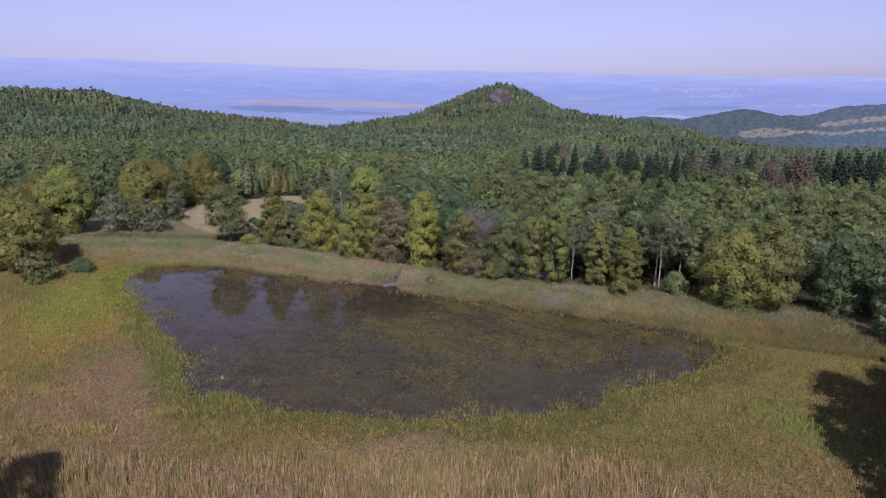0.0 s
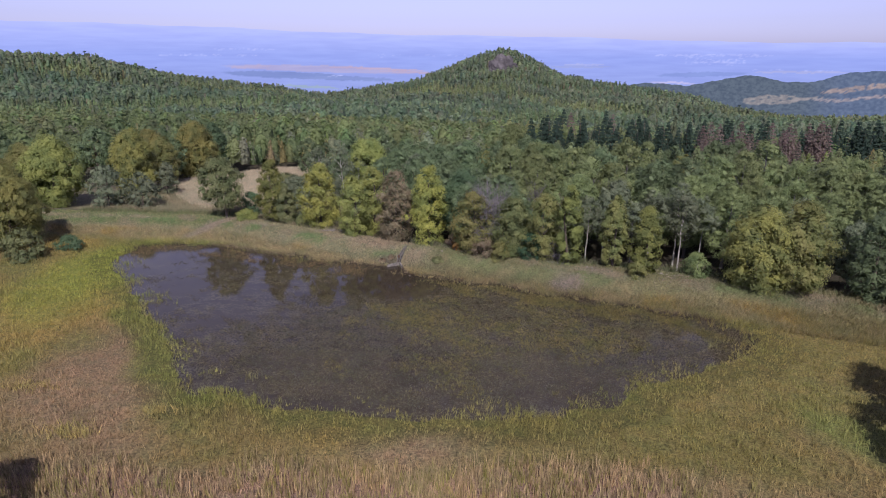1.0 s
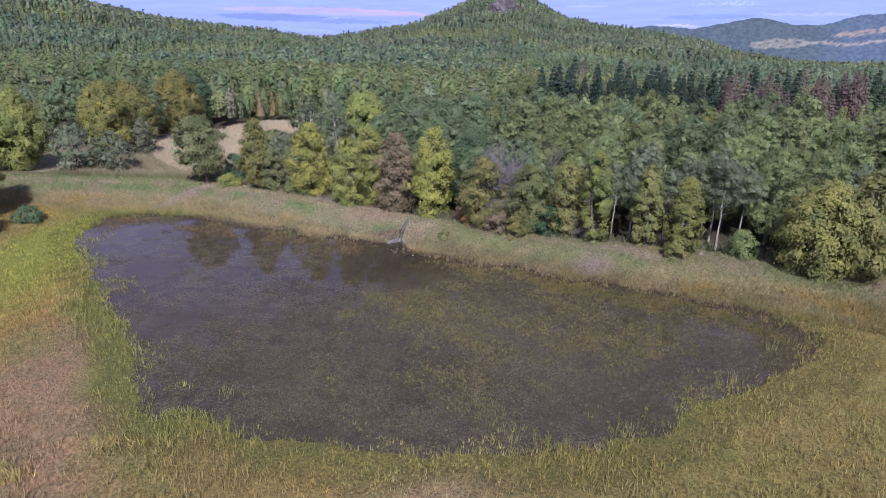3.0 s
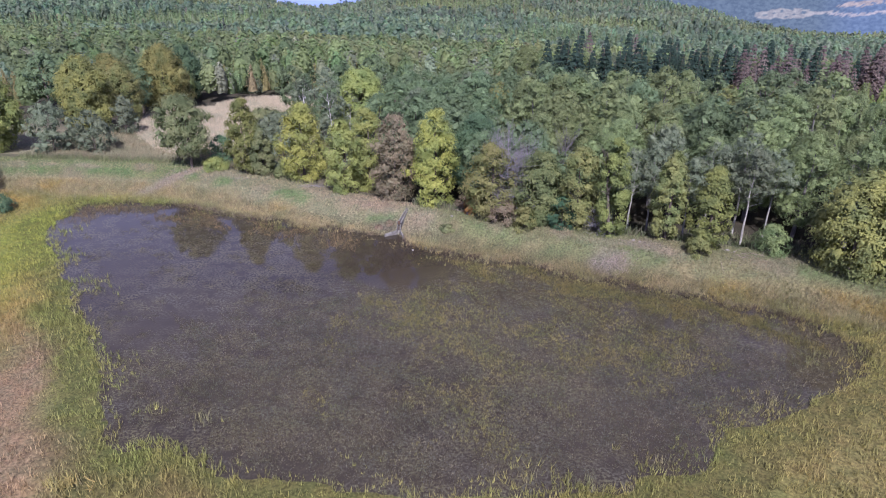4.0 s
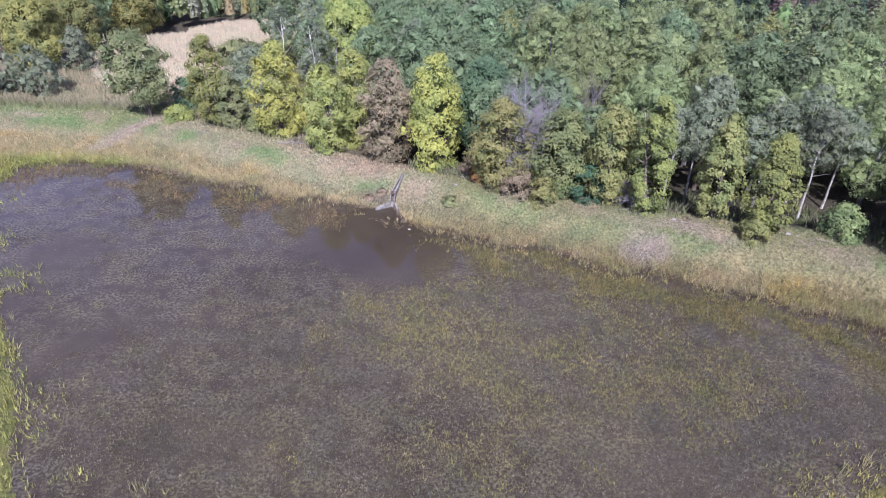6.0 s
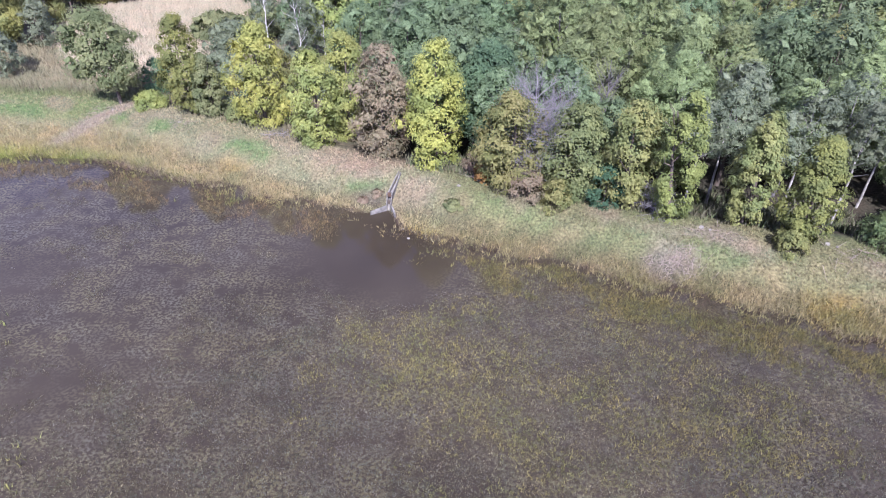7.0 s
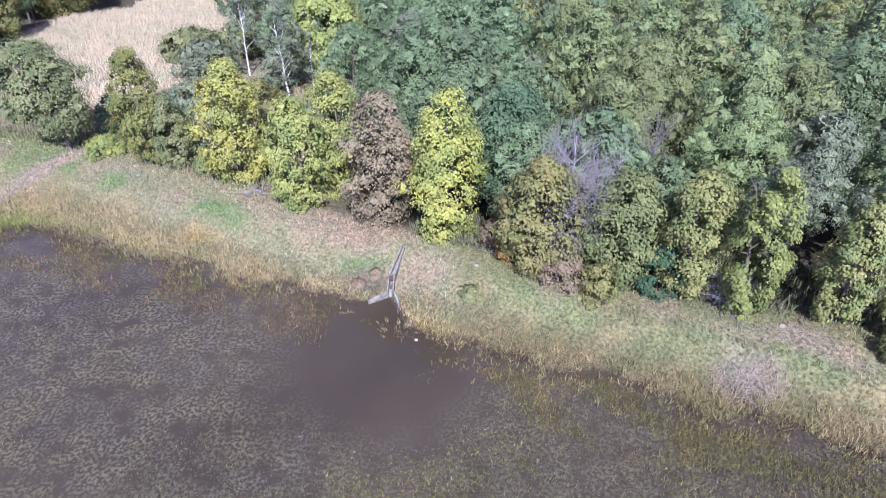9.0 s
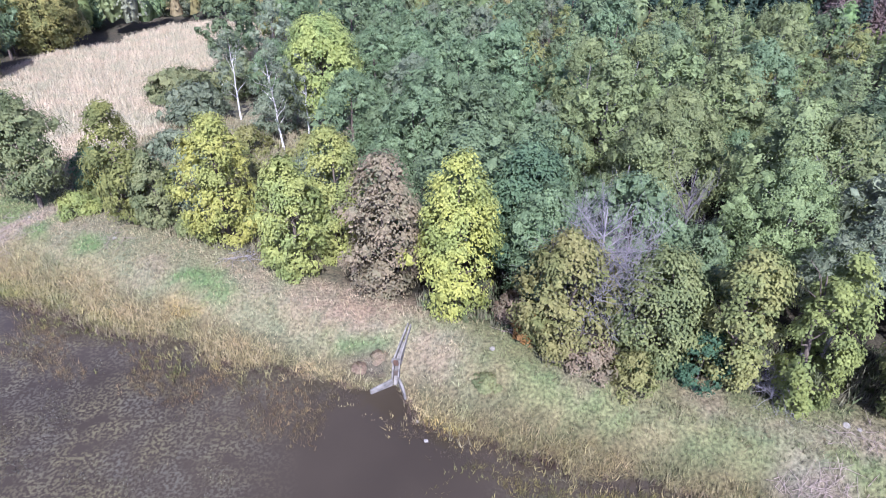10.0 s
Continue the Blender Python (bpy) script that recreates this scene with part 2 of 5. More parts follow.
def crown(rng, h, w, low, clumps, per, leaf, lean=0.0, lumpy=0.3, taper=0.75, droop=0.7, rad=0.145, inner=0.0, core=5, boughs=14, tight=0.6):
    """Leaves in many clumps, gathered on boughs that bulge from an egg-shaped outline; gaps stay between the boughs."""
    ban = np.arange(boughs) * 2.4 + rng.uniform(-0.5, 0.5, boughs)
    bf = (np.arange(boughs) + rng.uniform(0.1, 0.9, boughs)) / boughs
    bs = rng.uniform(0.88, 1.12, boughs)
    k = rng.integers(0, boughs, clumps)
    loose = rng.uniform(0, 1, clumps) > tight
    da, df = rng.normal(0, 0.5, clumps), rng.normal(0, 0.1, clumps)
    an = np.where(loose, rng.uniform(0, 2 * math.pi, clumps), ban[k] + da)
    f = np.where(loose, rng.uniform(0, 1, clumps) ** 0.85, np.clip(bf[k] + df, 0, 1))
    bulge = np.where(loose, 0.86, bs[k] * (1.05 - 0.25 * (da / 0.8) ** 2 - 0.18 * (df / 0.16) ** 2))
    prof = np.sin(np.clip(0.12 + 0.88 * f, 0, 1) * math.pi * 0.97) ** taper
    lobes = 1 + lumpy * 0.6 * (np.sin(an * 2 + rng.uniform(0, 6)) * 0.5 + np.sin(an * 3 + f * 7 + rng.uniform(0, 6)) * 0.5)
    R = w * 0.5 * prof * lobes * np.clip(bulge, 0.5, 1.2) * np.where(rng.uniform(0, 1, clumps) < 0.85, rng.uniform(0.8, 1.0, clumps), rng.uniform(0.2, 0.7, clumps))
    z = h * (low + (1 - low) * f) - 0.2
    C = np.stack([np.cos(an) * R + lean * f * w, np.sin(an) * R, z], 1)
    cr = w * rad * rng.uniform(0.7, 1.35, clumps)
    out_dir = unit(np.stack([np.cos(an), np.sin(an), 0.9 * (f - 0.25) + 0.15], 1))
    D = unit(rng.normal(0, 1, (clumps, per, 3)).reshape(-1, 3) + np.repeat(out_dir, per, 0) * 0.9)
    P = np.repeat(C, per, 0) + D * np.repeat(cr, per)[:, None] * rng.uniform(0.75 - inner, 1.05, (clumps * per, 1)) * (1, 1, 0.85)
    N = unit(D * 0.5 + np.repeat(out_dir, per, 0) * 0.65 + np.array((0, 0, 0.35)) + rng.normal(0, 0.25, P.shape))
    T = D * (0.5, 0.5, 0.2) + rng.normal(0, 0.5, P.shape) - np.array((0, 0, droop))
    size = leaf * rng.uniform(0.7, 1.3, len(P))
    # broad sprays inside each clump keep the light from shining through
    E = unit(rng.normal(0, 1, (clumps * core, 3)) * 0.8 + np.repeat(out_dir, core, 0) * 0.6)
    Q = np.repeat(C, core, 0) + E * np.repeat(cr, core)[:, None] * 0.42
    return leaves(np.concatenate([P, Q]), np.concatenate([N, unit(E + rng.normal(0, 0.2, E.shape))]), np.concatenate([T, rng.normal(0, 1, E.shape)]), np.concatenate([size, np.repeat(cr, core) * 0.85]), 0.62)


def conifer(rng, h, w, low, sprays, leaf, sharp=1.0, droop=0.25, up=0.0):
    f = rng.uniform(0, 1, sprays) ** 1.25
    f = np.round(f * 16) / 16 * 0.3 + f * 0.7
    an = rng.uniform(0, 2 * math.pi, sprays)
    g = rng.uniform(0.25, 1.0, sprays) ** 0.6
    arm = 1 + 0.25 * np.sin(an * 5 + np.round(f * 16) * 2.1)
    R = w * 0.5 * (1 - f) ** sharp * g * arm + 0.03 * w
    z = h * (low + (1 - low) * f) - R * droop + R * up
    rad = np.stack([np.cos(an), np.sin(an), np.full(sprays, -droop + up)], 1)
    P = np.stack([np.cos(an) * R, np.sin(an) * R, z], 1)
    N = unit(np.stack([np.cos(an) * 0.5, np.sin(an) * 0.5, np.full(sprays, 0.9)], 1) + rng.normal(0, 0.3, P.shape))
    return leaves(P, N, rad + rng.normal(0, 0.25, P.shape), leaf * rng.uniform(0.7, 1.4, sprays) * (1.1 - 0.5 * f), 0.55)


# ---- lie of the land ----
def smooth(a, b, v):
    t = np.clip((v - a) / (b - a), 0, 1)
    return t * t * (3 - 2 * t)


SHORE = [(-48, 100), (-40, 101), (-32, 99), (-20, 95), (-11, 92.1), (-7.8, 91.9), (-5.6, 89), (5, 85), (15.6, 80.5), (25, 76.8), (32, 70.5), (29.5, 65.3), (21, 61),
         (14, 56.5), (9, 53.8), (-3.7, 53.4), (-10.7, 53.8), (-17, 55.8), (-23.5, 57.3), (-27, 63.5), (-34.5, 74), (-43, 85), (-48.5, 93)]


def closed(points, steps=8):
    """A smooth closed line through points."""
    p = np.array(points, float)
    a, b, c, d = np.roll(p, 1, 0), p, np.roll(p, -1, 0), np.roll(p, -2, 0)
    t = (np.arange(steps) / steps)[None, :, None]
    a, b, c, d = (q[:, None] for q in (a, b, c, d))
    return (0.5 * (2 * b + (c - a) * t + (2 * a - 5 * b + 4 * c - d) * t ** 2 + (3 * b - a - 3 * c + d) * t ** 3)).reshape(-1, 2)


def wave(x, y, s, k=0):
    """Cheap smooth variation over the plan, about -1 to 1."""
    return (np.sin(x / s * 1.7 + 1.3 * np.sin(y / s * 1.1 + k) + k * 2.1) + np.sin(y / s * 1.9 + 1.7 * np.sin(x / s * 0.8 + k * 1.7) + k) + np.sin((x + y) / s * 2.9 + k * 3.3) * 0.6) / 2.6


LINE = closed(SHORE)


def shore(x, y):
    """Distance to the water's edge, negative on the water."""
    x, y = np.asarray(x, float), np.asarray(y, float)
    best = np.full(x.shape, 1e9)
    inside = np.zeros(x.shape, bool)
    for (ax, ay), (bx, by) in zip(LINE, np.roll(LINE, -1, 0)):
        ux, uy = bx - ax, by - ay
        t = np.clip(((x - ax) * ux + (y - ay) * uy) / (ux * ux + uy * uy + 1e-9), 0, 1)
        best = np.minimum(best, (x - ax - t * ux) ** 2 + (y - ay - t * uy) ** 2)
        inside ^= ((ay > y) != (by > y)) & (x < ux * (y - ay) / (uy if abs(uy) > 1e-9 else 1e-9) + ax)
    d = np.sqrt(best)
    e = np.where(inside, -d, d)
    return e + 0.9 * wave(x, y, 2.6, 1) * smooth(30, 10, np.abs(d)) * smooth(95, 85, y + 0.4 * x) + 0.35 * wave(x, y, 1.1, 4) * (d < 30)


def dam(x):
    """Where the trees along the back of the dam stand."""
    return np.interp(x, (-120, -72, -38, -8, 16, 31, 46, 60, 90), (120, 114, 111.5, 97, 88, 84, 77.5, 68, 30))


def hump(x, y, cx, cy, radii, heights, sx=1.0):
    return np.interp(np.hypot((x - cx) / sx, y - cy), radii, heights)


def land(x, y, sd=None):
    x, y = np.asarray(x, float), np.asarray(y, float)
    if sd is None:
        sd = np.where((np.abs(x) < 110) & (y > 0) & (y < 160), shore(x, y), 99.0)
    D = y - dam(x)
    r = np.hypot(x, y)
    marsh = 0.04 + 0.45 * smooth(1, 30, sd) + 0.06 * wave(x, y, 3, 2) * smooth(1, 6, sd)
    marsh = np.where(sd < 0, -0.9 * smooth(0, 4, -sd), marsh)
    crest = 1.75 + 0.08 * wave(x, y, 4, 3)
    back = np.interp(x, (-60, -20, -5, 90), (0.9, 0.6, -0.8, -0.8)) + 0.3 * wave(x, y, 17, 5)
    z = marsh + (crest - marsh) * smooth(-8.5, -1.5, D) * smooth(0.2, 5.0, sd)
    z = z + (back - z) * smooth(0.5, 9, D)
    far = np.interp(y, (0, 130, 200, 350, 600, 900, 1500, 2500, 4600), (0, 0, -5, -12, -20, -50, -120, -230, -300))
    far = far + 4 * wave(x, y, 150, 2) * smooth(150, 500, r)
    far = far + hump(x, y, -520, 720, (0, 130, 190, 260, 420), (46, 43, 32, 15, 0), 1.25)
    far = far + hump(x, y, 64, 960, (0, 18, 45, 88, 165, 300, 420), (80, 77, 68, 48, 32, 10, 0), 1.1)
    far = far + hump(x, y, 305, 985, (0, 60, 110, 170), (20, 17, 8, 0), 1.3)
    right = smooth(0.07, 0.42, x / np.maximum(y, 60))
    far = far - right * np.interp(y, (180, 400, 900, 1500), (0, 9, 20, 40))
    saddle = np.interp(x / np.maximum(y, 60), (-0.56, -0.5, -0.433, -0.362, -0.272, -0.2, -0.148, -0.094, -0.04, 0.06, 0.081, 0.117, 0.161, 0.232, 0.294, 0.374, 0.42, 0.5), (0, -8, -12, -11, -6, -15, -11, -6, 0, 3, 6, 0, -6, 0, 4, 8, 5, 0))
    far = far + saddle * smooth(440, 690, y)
    behind = 10 * smooth(30, -250, y)
    return z + far + behind


def within(points, x, y):
    line = closed(points, 4)
    inside = np.zeros(np.shape(x), bool)
    for (ax, ay), (bx, by) in zip(line, np.roll(line, -1, 0)):
        inside ^= ((ay > y) != (by > y)) & (x < (bx - ax) * (y - ay) / (by - ay + 1e-9) + ax)
    return inside


MEADOW = [(-54, 129), (-60, 140), (-64.5, 150), (-64, 163), (-61, 169), (-57, 171), (-57.5, 177), (-53, 187), (-43, 190), (-35.5, 185), (-32.5, 162), (-41, 152), (-40.5, 145), (-36, 137), (-34, 129), (-44, 121)]


def cover(x, y, sd):
    """Colour of what grows on the ground."""
    D = y - dam(x)
    shape = np.shape(x)
    col = np.zeros(shape + (3,))

    def lay(rgb, m):
        nonlocal col
        m = np.clip(m, 0, 1)[..., None]
        col = col * (1 - m) + np.array(rgb) * m

    w1, w2, w3 = wave(x, y, 5, 1), wave(x, y, 9, 4), wave(x, y, 2.2, 7)
    lay((0.185, 0.145, 0.058), np.ones(shape))
    lay((0.25, 0.19, 0.062), smooth(-0.1, 0.7, w2) * 0.8)
    lay((0.15, 0.152, 0.05), smooth(0.0, 0.8, w1) * 0.7)
    lay((0.25, 0.185, 0.058), smooth(-34, -44, x + 4 * w1) * smooth(82, 70, y) * 0.6)
    lay((0.225, 0.158, 0.098), smooth(13, 4, np.hypot(x + 31, (y - 59) * 0.6) + 3 * w1) * 0.9)
    lay((0.228, 0.162, 0.108), smooth(5, 1, np.hypot((x - 2) * 0.3, y - 48.5) + 1.2 * w3) * 0.8)
    lay((0.15, 0.16, 0.046), smooth(4.5, 1.0, sd + 2.2 * w1 + 1.5 * w3) * np.where(x < -20, 0.9, 0.6))
    lay((0.195, 0.21, 0.045), 0.9 * smooth(9, 2, np.hypot((x + 49) * 0.8, (y - 88) * 0.4) + 2 * w1))
    lay((0.188, 0.16, 0.058), smooth(14, 28, x) * smooth(82, 60, y) * 0.75)
    lay((0.2, 0.15, 0.07), smooth(18, 26, x) * smooth(66, 56, y) * smooth(0.0, 0.6, w2 + 0.3 * w3) * 0.8)
    lay((0.17, 0.19, 0.06), smooth(26, 31, x + 0.6 * w3) * smooth(62, 54, y) * smooth(-0.6, 0.3, w1) * 0.8)
    lay((0.165, 0.147, 0.048), 0.7 * smooth(-3, 5, x) * smooth(30, 18, x) * smooth(58, 52, y))
    lay((0.269, 0.175, 0.136), smooth(48.5, 46.0, y + 1.5 * w2 + 0.05 * np.abs(x - 5)) * smooth(-0.4, 0.3, wave(x, y, 12, 3) + 0.3) * smooth(24, 36, y))
    lay((0.057, 0.039, 0.031), smooth(0.9, 0.1, sd) * smooth(-18, -13, D))
    bank = smooth(-10.5, -7.0, D) * (sd > 0)
    lay((0.208, 0.172, 0.09), bank)
    lay((0.165, 0.143, 0.07), bank * smooth(0.0, 0.6, w3) * 0.8)
    lay((0.235, 0.168, 0.05), bank * smooth(0.25, 0.6, wave(x, y, 3.2, 6)) * smooth(-4.0, -5.5, D) * 0.8)
    lay((0.138, 0.126, 0.05), bank * smooth(-5, 3, x) * smooth(-0.4, 0.3, wave(x, y, 5, 5)) * 0.7)
    crest = smooth(-6.2, -3.8, D + 0.8 * w3)
    lay((0.18, 0.17, 0.1), crest * smooth(4, -6, x))
    lay((0.168, 0.158, 0.082), crest * smooth(-6, 4, x))
    lay((0.126, 0.152, 0.064), crest * smooth(-30, -40, x + 2 * w3) * smooth(-4.8, -3.2, D))
    strip = smooth(1.7, 0.7, np.abs(D + 2.6 + 0.5 * w3))
    lay((0.1, 0.155, 0.058), crest * strip * smooth(-0.05, 0.3, wave(x, y, 3.4, 9)) * np.where(x > -5, 0.45, 0.85))
    lay((0.12, 0.145, 0.064), crest * smooth(0.1, 0.5, w1) * smooth(-8, 2, x) * 0.55)
    lay((0.2, 0.166, 0.112), crest * smooth(0.25, 0.6, wave(x, y, 2.6, 3)) * 0.75)
    lay((0.235, 0.198, 0.14), smooth(1.1, 0.3, np.abs(D + 1.3) + 0.8 * w3) * smooth(-0.3, 0.4, wave(x, y, 6, 2)) * 0.85)
    lay((0.225, 0.17, 0.12), 0.8 * smooth(4.6, 2.2, np.hypot((x + 9.5) * 0.65, y - 99) + 0.7 * w3))
    lay((0.16, 0.085, 0.062), 0.85 * smooth(2.6, 1.2, np.hypot(x + 0.6, y - 99.3) + 0.4 * w3))
    lay((0.125, 0.098, 0.076), 0.85 * smooth(1.7, 0.8, np.hypot((x + 9.1) * 0.8, y - 93.6) + 0.3 * w3))
    lay((0.2, 0.17, 0.135), 0.8 * smooth(2.2, 1.0, np.hypot((x - 14.8) * 0.8, y - 83.9) + 0.5 * w3))
    lay((0.245, 0.2, 0.15), smooth(1.7, 0.5, np.abs((x + 39.6) - 0.75 * (y - 108)) + 0.6 * w3) * smooth(103, 105, y) * smooth(113, 111, y))
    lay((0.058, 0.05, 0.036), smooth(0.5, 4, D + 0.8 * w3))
    m = smooth(0, 6, D) * smooth(-8, -14, x) * smooth(150, 130, y)
    lay((0.197, 0.175, 0.111), m)
    lay((0.34, 0.292, 0.21), within(MEADOW, x, y) * 0.95)
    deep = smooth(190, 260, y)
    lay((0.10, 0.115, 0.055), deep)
    fields = smooth(1100, 1200, y) * smooth(0.15, 0.5, wave(x, y, 160, 3))
    lay((0.311, 0.242, 0.172), fields)
    return col


def graded(lo, hi, step, end, grow=1.09):
    mid = list(np.arange(lo, hi + step * 0.5, step))
    out, s = [], step
    a = lo
    while a > -end:
        s *= grow; a -= s; out.append(a)
    s, b = step, hi
    up = []
    while b < end:
        s *= grow; b += s; up.append(b)
    return np.array(out[::-1] + mid + up)


xs, ys = graded(-74, 66, 0.95, 4550), graded(38, 128, 0.95, 4550, 1.085)
GX, GY = np.meshgrid(xs, ys)
near = (np.abs(GX) < 110) & (GY > 0) & (GY < 160)
SD = np.full(GX.shape, 99.0)
SD[near] = shore(GX[near], GY[near])
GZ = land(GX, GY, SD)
nx, ny = len(xs), len(ys)
ii, jj = np.meshgrid(np.arange(ny - 1), np.arange(nx - 1), indexing="ij")
a = (ii * nx + jj).ravel()
# ground colour darkened beneath the grass, most by the near shore, so blades stand out
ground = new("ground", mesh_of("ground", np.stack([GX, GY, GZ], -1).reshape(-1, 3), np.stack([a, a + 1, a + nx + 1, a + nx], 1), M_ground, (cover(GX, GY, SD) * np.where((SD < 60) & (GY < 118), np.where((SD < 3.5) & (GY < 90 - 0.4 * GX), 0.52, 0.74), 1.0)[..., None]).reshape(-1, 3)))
for p in ground.data.polygons:
    p.use_smooth = True
tagged(ground, "marshy ground, grassy dam and forest floor falling away to the plain", "ground", kind="structure")

# water: one sheet, cut off by the rising banks
M = closed([(-52, 95), (-49, 103.5), (-40, 104.5), (-31, 102), (-9, 95), (1, 89), (27, 79), (36, 71), (31, 62), (11, 51), (-12, 50.5), (-27, 54.5), (-47, 83)], 6)
me = bpy.data.meshes.new("water")
me.from_pydata([(x, y, 0.0) for x, y in M], [], [list(range(len(M)))])
me.materials.append(M_water)
water = tagged(new("water", me), "still dark brown pond water with weed growing through it", "water", kind="structure")


# ---- distance: far hills, plain and mountains that glow, haze painted into their colours ----
def glow_material(name):
    m = bpy.data.materials.new(name)
    m.use_nodes = True
    t = m.node_tree
    t.nodes.remove(t.nodes["Principled BSDF"])
    e = t.nodes.new("ShaderNodeEmission")
    t.links.new(e.outputs[0], t.nodes["Material Output"].inputs[0])
    return m, t, e


def ribbon(name, R, a0, a1, steps, bottom, top, mat, label, rows=10, tone=None):
    an = np.radians(np.linspace(a0, a1, steps))
    V = []
    for k in range(rows):
        f = k / (rows - 1)
        V.append(np.stack([R * np.sin(an), R * np.cos(an), bottom + (top(np.degrees(an)) - bottom) * f], 1))
    i, j = np.meshgrid(np.arange(rows - 1), np.arange(steps - 1), indexing="ij")
    q = (i * steps + j).ravel()
    ob = new(name, mesh_of(name, np.concatenate(V), np.stack([q, q + 1, q + steps + 1, q + steps], 1), mat, None if tone is None else tone(np.tile(np.degrees(an), rows), np.concatenate(V)[:, 2])))
    for p in ob.data.polygons:
        p.use_smooth = True
    return tagged(ob, label, "distant land", kind="structure")


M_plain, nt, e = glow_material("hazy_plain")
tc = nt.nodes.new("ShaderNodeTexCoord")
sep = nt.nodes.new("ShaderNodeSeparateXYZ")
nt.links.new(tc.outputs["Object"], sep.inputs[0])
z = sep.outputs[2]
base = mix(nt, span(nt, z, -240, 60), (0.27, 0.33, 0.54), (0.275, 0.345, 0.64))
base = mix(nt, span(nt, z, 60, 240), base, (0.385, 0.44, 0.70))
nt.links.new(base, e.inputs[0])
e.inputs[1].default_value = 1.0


def mountains(d):
    return 208 - 1.45 * (d + 35) * (d > -35) * (d < 45) + 5 * np.sin(d * 0.21) + 3 * np.sin(d * 0.63 + 1) + 1.5 * np.sin(d * 1.9)


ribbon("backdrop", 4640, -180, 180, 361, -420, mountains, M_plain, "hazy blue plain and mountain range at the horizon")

M_basin, nt, e = glow_material("hazy_basin")
at = nt.nodes.new("ShaderNodeAttribute")
at.attribute_name = "tone"
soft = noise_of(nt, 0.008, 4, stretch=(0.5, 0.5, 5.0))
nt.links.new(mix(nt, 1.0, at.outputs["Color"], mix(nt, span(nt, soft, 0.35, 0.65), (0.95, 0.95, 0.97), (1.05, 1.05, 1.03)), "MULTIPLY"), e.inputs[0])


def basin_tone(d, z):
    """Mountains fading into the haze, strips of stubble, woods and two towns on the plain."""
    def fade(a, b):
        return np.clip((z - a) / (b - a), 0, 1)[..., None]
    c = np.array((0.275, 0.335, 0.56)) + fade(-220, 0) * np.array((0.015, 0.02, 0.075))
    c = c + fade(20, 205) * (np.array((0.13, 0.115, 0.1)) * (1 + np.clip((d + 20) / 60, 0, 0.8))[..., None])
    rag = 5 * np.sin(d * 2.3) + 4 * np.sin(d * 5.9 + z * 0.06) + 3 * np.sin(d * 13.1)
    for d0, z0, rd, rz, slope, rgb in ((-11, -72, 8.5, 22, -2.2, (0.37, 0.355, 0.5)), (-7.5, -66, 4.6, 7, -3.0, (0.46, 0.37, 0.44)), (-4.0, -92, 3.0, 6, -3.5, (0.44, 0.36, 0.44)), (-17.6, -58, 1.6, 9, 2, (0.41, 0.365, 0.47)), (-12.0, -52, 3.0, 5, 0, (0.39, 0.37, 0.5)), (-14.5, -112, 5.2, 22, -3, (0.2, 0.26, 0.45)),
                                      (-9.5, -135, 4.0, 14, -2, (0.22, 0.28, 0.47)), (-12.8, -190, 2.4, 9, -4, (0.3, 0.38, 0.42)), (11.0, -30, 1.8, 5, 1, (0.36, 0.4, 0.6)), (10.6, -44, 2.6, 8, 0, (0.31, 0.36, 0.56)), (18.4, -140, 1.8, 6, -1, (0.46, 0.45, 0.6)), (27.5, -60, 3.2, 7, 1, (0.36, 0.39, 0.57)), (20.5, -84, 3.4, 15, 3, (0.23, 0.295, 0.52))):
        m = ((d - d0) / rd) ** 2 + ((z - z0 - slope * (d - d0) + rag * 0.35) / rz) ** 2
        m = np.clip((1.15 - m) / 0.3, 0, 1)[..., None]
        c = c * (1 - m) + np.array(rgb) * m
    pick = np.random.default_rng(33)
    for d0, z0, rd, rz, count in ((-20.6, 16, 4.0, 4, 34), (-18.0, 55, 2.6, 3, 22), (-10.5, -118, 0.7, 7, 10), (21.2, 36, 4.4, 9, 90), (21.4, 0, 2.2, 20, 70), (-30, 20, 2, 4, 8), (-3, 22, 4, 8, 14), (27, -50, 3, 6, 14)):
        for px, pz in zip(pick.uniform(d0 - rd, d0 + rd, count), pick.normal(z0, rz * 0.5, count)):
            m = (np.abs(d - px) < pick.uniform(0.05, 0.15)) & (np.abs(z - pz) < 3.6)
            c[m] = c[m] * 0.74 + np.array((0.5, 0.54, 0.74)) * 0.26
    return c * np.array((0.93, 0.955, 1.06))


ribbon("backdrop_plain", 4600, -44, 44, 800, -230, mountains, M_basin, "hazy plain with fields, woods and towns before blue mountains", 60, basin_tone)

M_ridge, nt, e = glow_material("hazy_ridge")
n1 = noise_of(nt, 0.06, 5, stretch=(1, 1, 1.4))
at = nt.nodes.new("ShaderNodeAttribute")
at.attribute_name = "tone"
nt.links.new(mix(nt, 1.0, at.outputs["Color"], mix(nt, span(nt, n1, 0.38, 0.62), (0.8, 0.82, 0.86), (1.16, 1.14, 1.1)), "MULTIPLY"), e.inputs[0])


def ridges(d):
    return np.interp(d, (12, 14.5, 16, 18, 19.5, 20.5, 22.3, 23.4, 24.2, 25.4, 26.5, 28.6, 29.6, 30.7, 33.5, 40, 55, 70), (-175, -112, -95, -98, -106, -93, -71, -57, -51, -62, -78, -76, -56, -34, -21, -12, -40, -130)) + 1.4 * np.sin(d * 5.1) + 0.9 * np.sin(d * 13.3)


